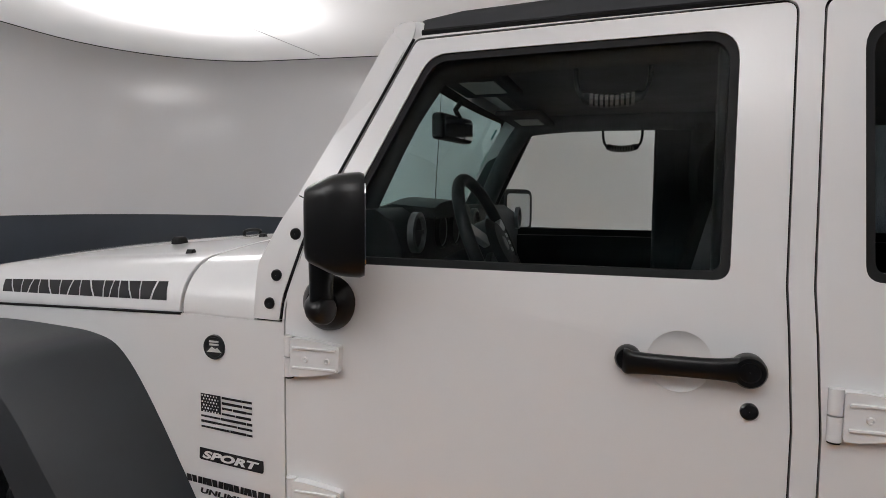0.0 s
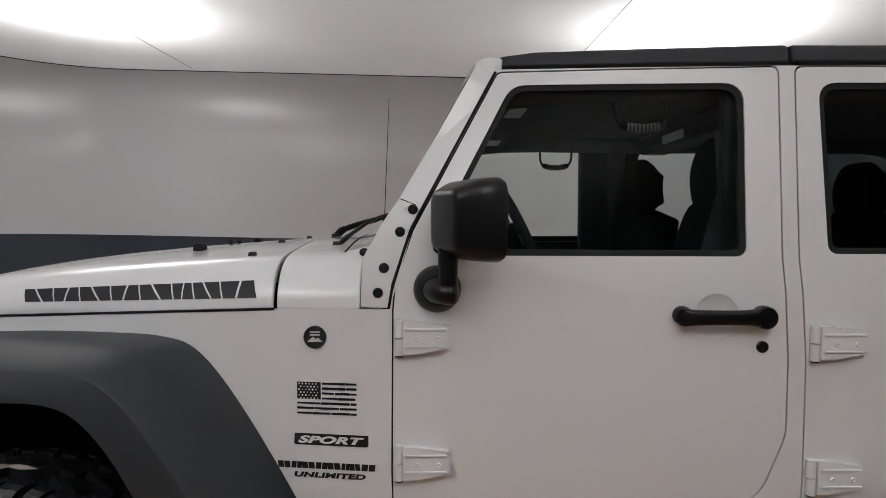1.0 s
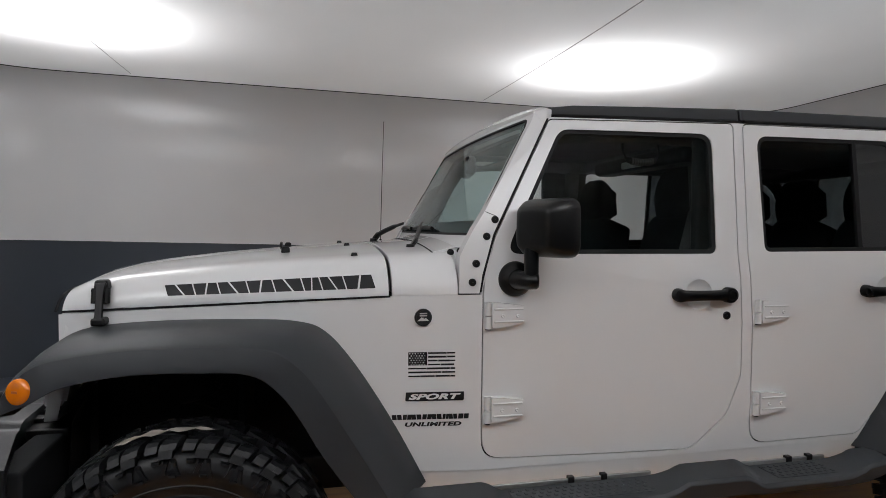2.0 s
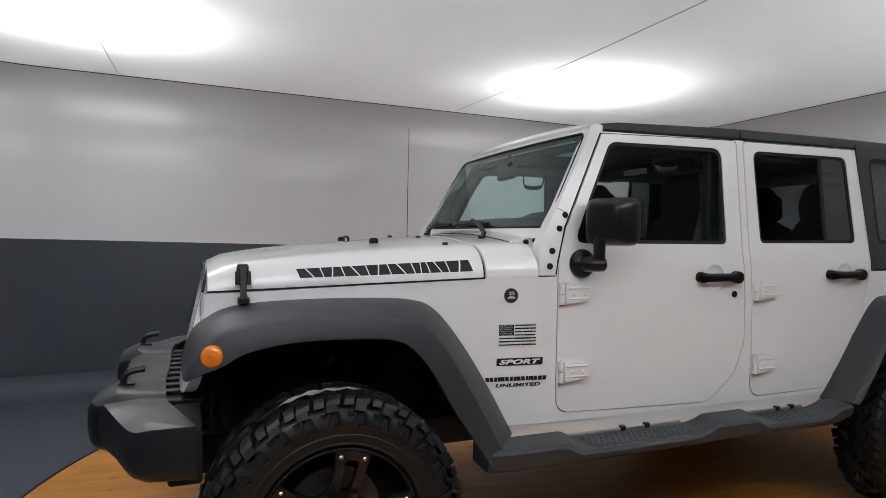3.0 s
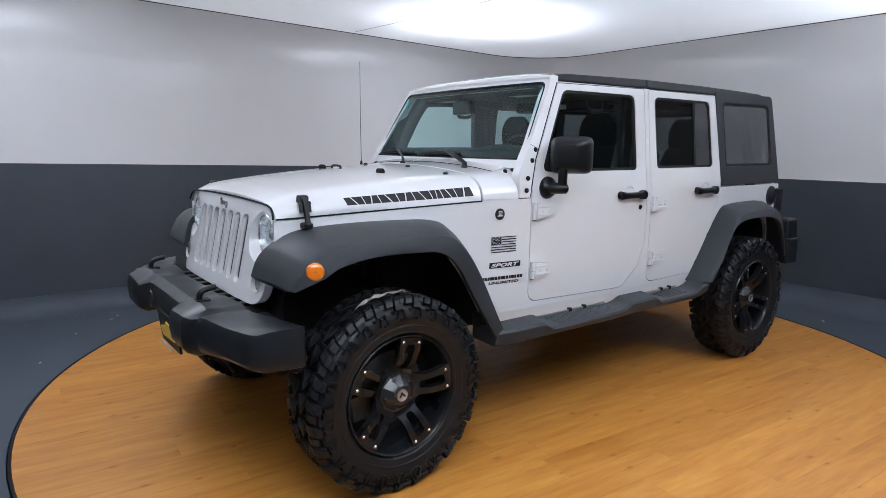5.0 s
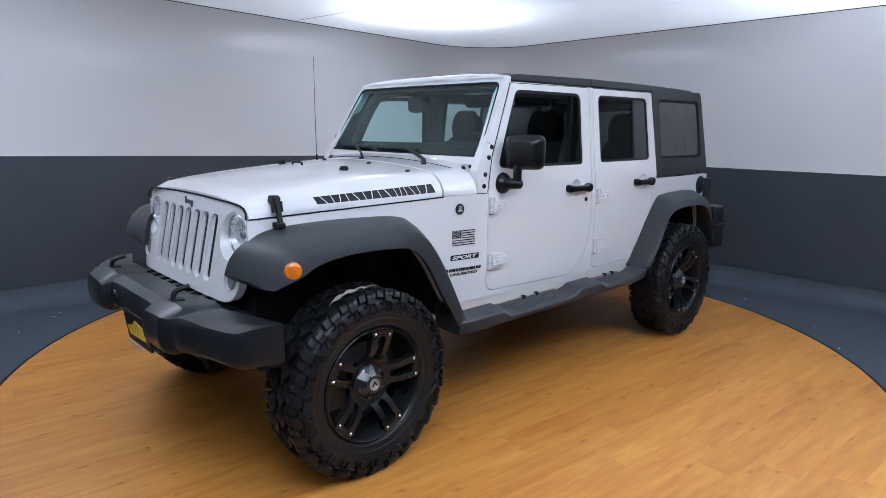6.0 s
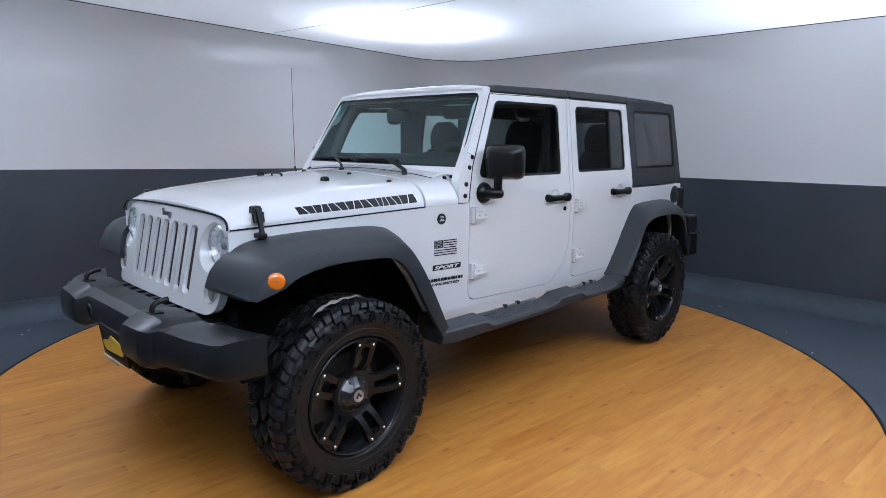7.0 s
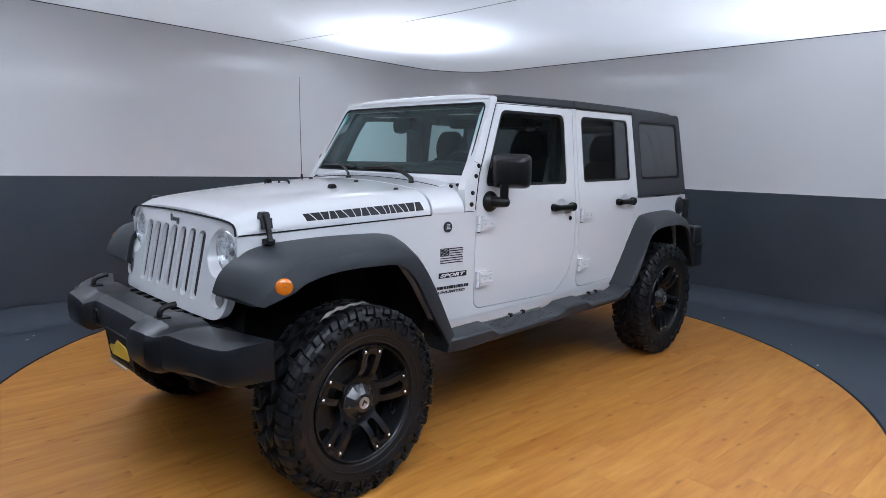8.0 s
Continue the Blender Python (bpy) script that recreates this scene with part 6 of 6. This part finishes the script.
        part("post", tube_bm(smooth_path([(1.835, s * 0.60, 1.76), (1.83, s * 0.640, 1.4), (1.83, s * 0.650, 0.65)], 4), 0.040, 10), LINER, rb, smooth=60)
        # one lining: lit tone on the far side, shaded tone on the driver's
        part("pillar_trim", box_bm(1.668 if s > 0 else 1.738, 1.878, s * 0.620, s * 0.668, 0.70, 1.76), PILLAR if s > 0 else TRIM_DARK, car, "pillar lining, coloured lighter on the far side to look lit", bevel=0.015)
        # dark lining inside the windscreen pillar
        rings = []
        for z, xb, y in ((1.40, 1.010, 0.658), (1.50, 1.045, 0.650), (1.66, 1.110, 0.634), (1.78, 1.165, 0.620)):
            xa = 0.872 + (z - 1.402) * WS_SLOPE - bow(y) + 0.016
            rings.append([(xa, s * y, z), (xb, s * y, z), (xb, s * (y + 0.010), z), (xa, s * (y + 0.010), z)])
        part("screen_pillar_trim", loft_bm(rings), PILLAR, car, "grey lining of the windscreen pillar", bevel=0.003)
        # seat belt from the post
        bm = bmesh.new()
        for (xa, ya, za), (xb, yb, zb) in (((1.760, 0.606, 1.66), (1.775, 0.604, 1.487)), ((1.770, 0.602, 1.49), (1.720, 0.600, 1.30)), ((1.778, 0.606, 1.49), (1.775, 0.604, 1.00))):
            add_loft(bm, [[(xa - 0.022, s * ya, za), (xa + 0.022, s * ya, za), (xa + 0.022, s * (ya + 0.003), za), (xa - 0.022, s * (ya + 0.003), za)],
                          [(xb - 0.022, s * yb, zb), (xb + 0.022, s * yb, zb), (xb + 0.022, s * (yb + 0.003), zb), (xb - 0.022, s * (yb + 0.003), zb)]])
        part("seat_belt", bm, BELT, car, "dark seat belt")
        # grab handle hung from the side rail
        bm = tube_bm(smooth_path([(1.478, s * 0.585, 1.752), (1.480, s * 0.592, 1.702), (1.497, s * 0.597, 1.676), (1.55, s * 0.600, 1.667), (1.603, s * 0.597, 1.676), (1.620, s * 0.592, 1.702), (1.622, s * 0.585, 1.752)], 4), [0.005] * 8 + [0.012] * 9 + [0.005] * 8, 8)
        gh = part("grab_handle", bm, TRIM_DARK, car, "black grab handle", smooth=60)
        bm = bmesh.new()
        for i in range(9):
            gx = 1.510 + i * 0.010
            gz = 1.667 + 0.006 * ((gx - 1.55) / 0.05) ** 2
            add_tube(bm, [(gx - 0.003, s * 0.5995, gz), (gx + 0.003, s * 0.5995, gz)], 0.0135, 8)
        part("grip_rib", bm, STEEL, gh, "grey ribbed grip")
    # cross bars and the overhead lamp pod
    part("cross_bar", tube_bm([(1.93, -0.60, 1.765), (1.93, 0.60, 1.765)], 0.036, 10), LINER, car)
    part("cross_bar", tube_bm([(3.1, -0.60, 1.73), (3.1, 0.60, 1.73)], 0.033, 10), LINER, car)
    pod = part("sound_bar", box_bm(1.86, 1.99, -0.40, 0.40, 1.70, 1.775), TRIM_DARK, car, "black overhead speaker bar", bevel=0.025, segments=3)
    part("dome_lamp", box_bm(1.855, 1.90, -0.10, 0.10, 1.712, 1.745), PALE, pod, "pale dome lamp lens", bevel=0.008)
    for y in (-0.37, 0.37):
        seat("front_seat", 1.40, y, 0.50, True)
    for y in (-0.40, 0.02, 0.40):
        seat("rear_seat", 2.36, y, 0.40, False)
    # centre console and levers
    part("console", box_bm(1.18, 1.85, -0.12, 0.12, 0.63, 0.98), TRIM_DARK, car, bevel=0.02)
    part("gear_lever", tube_bm([(1.33, 0, 0.97), (1.36, 0, 1.12)], 0.012, 8), BLACK, car)


BELT = surface("belt_webbing", (0.045, 0.048, 0.052), 0.8, vary=0.1, scale=60.0)


def seat(name, x, y, width, front):
    """Cloth seat: cushion, raked back, head restraint on two posts."""
    s = new(name)
    s.parent = car
    s["label"] = "black cloth seat with a head restraint"
    s.matrix_basis = Matrix.Translation((x, y, 0.0))
    w = width / 2

    def cushion(name, pts, thick):
        """pts: (x, z, half width) along the middle line; thick: depth across it."""
        rings = []
        pts = [tuple(q) for q in smooth_path(pts, 4)]
        for i, (px, pz, hw_) in enumerate(pts):
            a, b = pts[max(0, i - 1)], pts[min(len(pts) - 1, i + 1)]
            d = Vector((b[0] - a[0], 0, b[1] - a[1])).normalized()
            nrm = Vector((-d.z, 0, d.x))
            e = min(i, len(pts) - 1 - i) / 4
            th = thick * (0.25 + 0.75 * math.sqrt(max(0.0, 1 - (1 - min(1.0, e)) ** 2)))
            ring = []
            for k in range(24):
                t = 2 * math.pi * k / 24
                c, sn = math.cos(t), math.sin(t)
                yy = hw_ * math.copysign(abs(c) ** 0.4, c)
                dd = th / 2 * math.copysign(abs(sn) ** 0.6, sn)
                ring.append(Vector((px, yy, pz)) + nrm * dd)
            rings.append(ring)
        return part(name, loft_bm(rings), CLOTH, s, smooth=60)

    cushion("cushion", [(-0.10, 0.90, w * 0.85), (-0.07, 0.925, w * 0.96), (0.10, 0.93, w), (0.32, 0.90, w), (0.40, 0.88, w * 0.9)], 0.14)
    top = 1.46 if front else 1.455
    cushion("backrest", [(0.36, 0.90, w * 0.9), (0.40, 1.0, w), (0.44, 1.2, w * 0.98), (0.49, top - 0.06, w * 0.86), (0.50, top - 0.015, w * 0.72), (0.505, top, w * 0.55)], 0.17)
    cushion("head_restraint", [(0.492, top + 0.002, 0.09), (0.480, top + 0.025, 0.125), (0.470, top + 0.10, 0.130), (0.482, top + 0.165, 0.112), (0.500, top + 0.190, 0.07)], 0.125)
    for dy in (-0.05, 0.05):
        part("post", tube_bm([(0.495, dy, top - 0.03), (0.495, dy, top + 0.05)], 0.006, 8), CHROME, s)


# ---- decals
def decal_plate(parent, name, loops, x, z, mat, label="", proud=0.0016):
    """Thin vinyl, laid onto the driver's side of the body."""
    bm = fill_bm(loops)
    for v in bm.verts:
        xx, zz = x + v.co.x, z + v.co.z
        v.co = Vector((xx, -(hw(xx, zz) + proud), zz))
    thicken(bm, lambda co: Vector((0, -0.0004, 0)))
    return part(name, bm, mat, parent, label)


def rect(u0, v0, u1, v1, slant=0.0):
    return [(u0, v0), (u1, v0), (u1 + slant, v1), (u0 + slant, v1)]


def text_bm(body, height, width, shear=0.25, bold=0.02):
    """Lettering in the built-in font as a mesh in (u, v), fitted to a width."""
    cu = bpy.data.curves.new("lettering", "FONT")
    cu.body, cu.shear, cu.offset, cu.space_character = body, shear, bold, 1.0 + 2.0 * max(0.0, bold - 0.02)
    cu.extrude = 0.0
    ob = bpy.data.objects.new("lettering", cu)
    scene.collection.objects.link(ob)
    bpy.context.view_layer.update()
    me = bpy.data.meshes.new_from_object(ob.evaluated_get(bpy.context.evaluated_depsgraph_get()))
    bm = bmesh.new()
    bm.from_mesh(me)
    bpy.data.objects.remove(ob)
    bpy.data.curves.remove(cu)
    bpy.data.meshes.remove(me)
    xs, ys = [v.co.x for v in bm.verts], [v.co.y for v in bm.verts]
    for v in bm.verts:
        v.co = Vector(((v.co.x - min(xs)) / (max(xs) - min(xs)) * width, 0, (v.co.y - min(ys)) / (max(ys) - min(ys)) * height))
    return bm


def text_plate(parent, name, body, x, z, width, height, mat, label, proud, shear=0.25, bold=0.02):
    bm = text_bm(body, height, width, shear, bold)
    for v in bm.verts:
        xx, zz = x + v.co.x, z + v.co.z
        v.co = Vector((xx, -(hw(xx, zz) + proud), zz))
    return part(name, bm, mat, parent, label)


def build_decals():
    panel = new("fender_decals")
    panel.parent = car
    panel["label"] = "dark vinyl decals and a round badge on the white front wing"
    # round badge
    b = part("badge", lathe_bm([(0.0005, -0.004), (0.0225, -0.004), (0.0235, -0.0055), (0.0275, -0.0055), (0.0285, -0.003), (0.0285, 0.003)], 36), BADGE, panel, "round dark grey metal badge with light relief")
    b.matrix_basis = pose(0.704, -(hw(0.704, 1.135) + 0.001), 1.135)
    # flag: canton with specks, then bars worn at their ends
    rnd = random.Random(5)
    x0, x1, z0, z1 = 0.657, 0.807, 0.942, 1.023
    h = (z1 - z0) / 13
    for i in range(0, 13, 2):
        top = z1 - i * h
        start = 0.063 if i < 7 else 0.0
        u = start
        while u < x1 - x0 - 0.004:
            ln = rnd.uniform(0.03, 0.075)
            e = min(u + ln, x1 - x0)
            decal_plate(panel, "flag_bar", [rect(u, -h * rnd.uniform(0.8, 0.98), e, -h * rnd.uniform(0.0, 0.12))], x0, top, DECAL)
            u = e + rnd.choice((0.0012, 0.002, 0.0006))
    decal_plate(panel, "flag_canton", [rect(0.0, -h * 7 + 0.001, 0.060, 0.0)], x0, z1, DECAL)
    for r in range(6):
        for c in range(7):
            cu, cv = 0.005 + c * 0.0086 + (0.0043 if r % 2 else 0), -0.0045 - r * 0.0072
            if cu < 0.056:
                decal_plate(panel, "flag_speck", [circle(cu, cv, rnd.uniform(0.0014, 0.0027), 5)], x0, z1, DECAL_LIGHT, "", 0.0022)
    # dark plate with light lettering
    decal_plate(panel, "name_plate", [[(0.0, 0.003), (0.004, 0.0), (0.184, 0.0), (0.188, 0.004), (0.188, 0.029), (0.002, 0.029)]], 0.648, 0.8645, DECAL, "dark plate", 0.0016)
    text_plate(panel, "plate_lettering", "SPORT", 0.658, 0.8695, 0.168, 0.0190, DECAL_LIGHT, "light lettering on a dark plate", 0.0032, 0.3, 0.05)
    # slanted bars in place of the model name, and the line below it
    widths = (0.80, 0.70, 0.83, 0.75, 0.84, 0.53, 0.70, 0.87)
    st = 0.246 / sum(widths)
    u = 0.0
    for i, wd in enumerate(widths):
        w = st * wd
        decal_plate(panel, "name_bar", [rect(u + 0.001, 0.0, u + w * 0.47, 0.0165, 0.002 if i % 2 else -0.002), rect(u + w * 0.54, 0.0, u + w - 0.001, 0.0165, 0.002 if i % 2 else -0.002)], 0.606, 0.8045, DECAL)
        u += w
    text_plate(panel, "model_lettering", "UNLIMITED", 0.647, 0.7815, 0.182, 0.0140, DECAL, "small dark lettering", 0.002, 0.18, 0.05)
    for i in range(2):
        part("badge_bar", box_bm(-0.012, 0.012, -0.0055, -0.004, 0.004 + i * 0.007, 0.008 + i * 0.007), PALE, b)
    tri = plate_bm([[(-0.019, -0.011), (0.019, -0.011), (0.008, -0.001), (0.003, -0.004), (-0.006, 0.001)]], (0, -0.0042, 0), (1, 0, 0), (0, 0, 1), 0.0012)
    part("badge_relief", tri, PALE, b)


build_roof()
build_windscreen()
build_hood()
build_cowl()
build_grille()
build_bumper()
for s in (-1, 1):
    build_side(s)
build_wheels()
build_tyre_label()
build_underbody()
build_cabin()
build_decals()

# ---------------------------------------------------------------- turntable with laminate planks
table = thing("turntable", "round turntable floored with honey-coloured laminate planks, black edge", "turntable", kind="structure")
part("rim_trim", lathe_bm([(TT[2] - 0.004, -0.03), (TT[2] - 0.004, 0.002), (TT[2] + 0.010, 0.003), (TT[2] + 0.014, -0.03)], 128, closed=True, m=pose(0, 0, 0, 90)), RUBBER, table, "black edge strip").matrix_basis = Matrix.Translation((TT[0], TT[1], 0))
bm = fill_bm([circle(0, 0, TT[2] - 0.005, 96)])
for v in bm.verts:
    v.co = Vector((v.co.x, v.co.z, -0.012))
thicken(bm, lambda co: Vector((0, 0, -0.03)))
part("deck", bm, SEAM, table, "dark deck under the planks").matrix_basis = Matrix.Translation((TT[0], TT[1], 0))


def clip_to_circle(poly, r, n=96):
    """A convex outline cut to the turntable's round edge."""
    for i in range(n):
        a = 2 * math.pi * i / n
        nx, ny = math.cos(a), math.sin(a)
        out = []
        for j, p in enumerate(poly):
            q = poly[(j + 1) % len(poly)]
            dp, dq = p[0] * nx + p[1] * ny - r, q[0] * nx + q[1] * ny - r
            if dp <= 0:
                out.append(p)
            if (dp < 0 < dq) or (dq < 0 < dp):
                t = dp / (dp - dq)
                out.append((lerp(p[0], q[0], t), lerp(p[1], q[1], t)))
        poly = out
        if len(poly) < 3:
            return []
    return poly


# flecks of dirt on the dark floor
rnd = random.Random(8)
bm = bmesh.new()
for i in range(26):
    a, d = rnd.uniform(0, 6.28), rnd.uniform(TT[2] + 0.06, TT[2] + 0.45)
    x, y = TT[0] + d * math.cos(a), TT[1] + d * math.sin(a)
    if ROOM["x0"] + 0.3 < x < ROOM["x1"] - 0.3 and ROOM["y0"] + 0.3 < y < ROOM["y1"] - 0.25:
        w, l, t = rnd.uniform(0.002, 0.005), rnd.uniform(0.004, 0.016), rnd.uniform(0, 3.14)
        add_box(bm, -l, l, -w, w, -0.003, -0.0005, m=pose(x, y, 0, 0, 0, math.degrees(t)), taper=0.2)
tagged(link("dust_fleck", bm, PALE), "small pale flecks of dirt on the dark floor", "dirt", kind="stuff")

PLANK_W, PLANK_L, PLANK_TURN = 0.185, 1.22, -4.0
rnd = random.Random(11)
R = TT[2] - 0.005
rows = int(2 * R / PLANK_W) + 2
for row in range(rows):
    v0 = -R + row * PLANK_W
    u0 = -R - rnd.uniform(0.0, PLANK_L)
    while u0 < R:
        u1 = u0 + PLANK_L
        g = 0.0002
        poly = clip_to_circle([(u0 + g, v0 + g), (u1 - g, v0 + g), (u1 - g, v0 + PLANK_W - g), (u0 + g, v0 + PLANK_W - g)], R)
        if poly:
            cu, cv = sum(p[0] for p in poly) / len(poly), sum(p[1] for p in poly) / len(poly)
            n = len(poly)
            me = bpy.data.meshes.new("plank")
            verts = [(p[0] - cu, p[1] - cv, 0.0) for p in poly] + [(p[0] - cu, p[1] - cv, -0.010) for p in poly]
            me.from_pydata(verts, [], [tuple(range(n))] + [(i, i + n, (i + 1) % n + n, (i + 1) % n) for i in range(n)])
            me.materials.append(WOOD)
            ob = new("plank", me)
            ob.parent = table
            ob.matrix_basis = Matrix.Translation((TT[0], TT[1], rnd.uniform(-0.0003, 0.0003))) @ pose(0, 0, 0, 0, 0, PLANK_TURN) @ Matrix.Translation((cu, cv, 0))
        u0 = u1
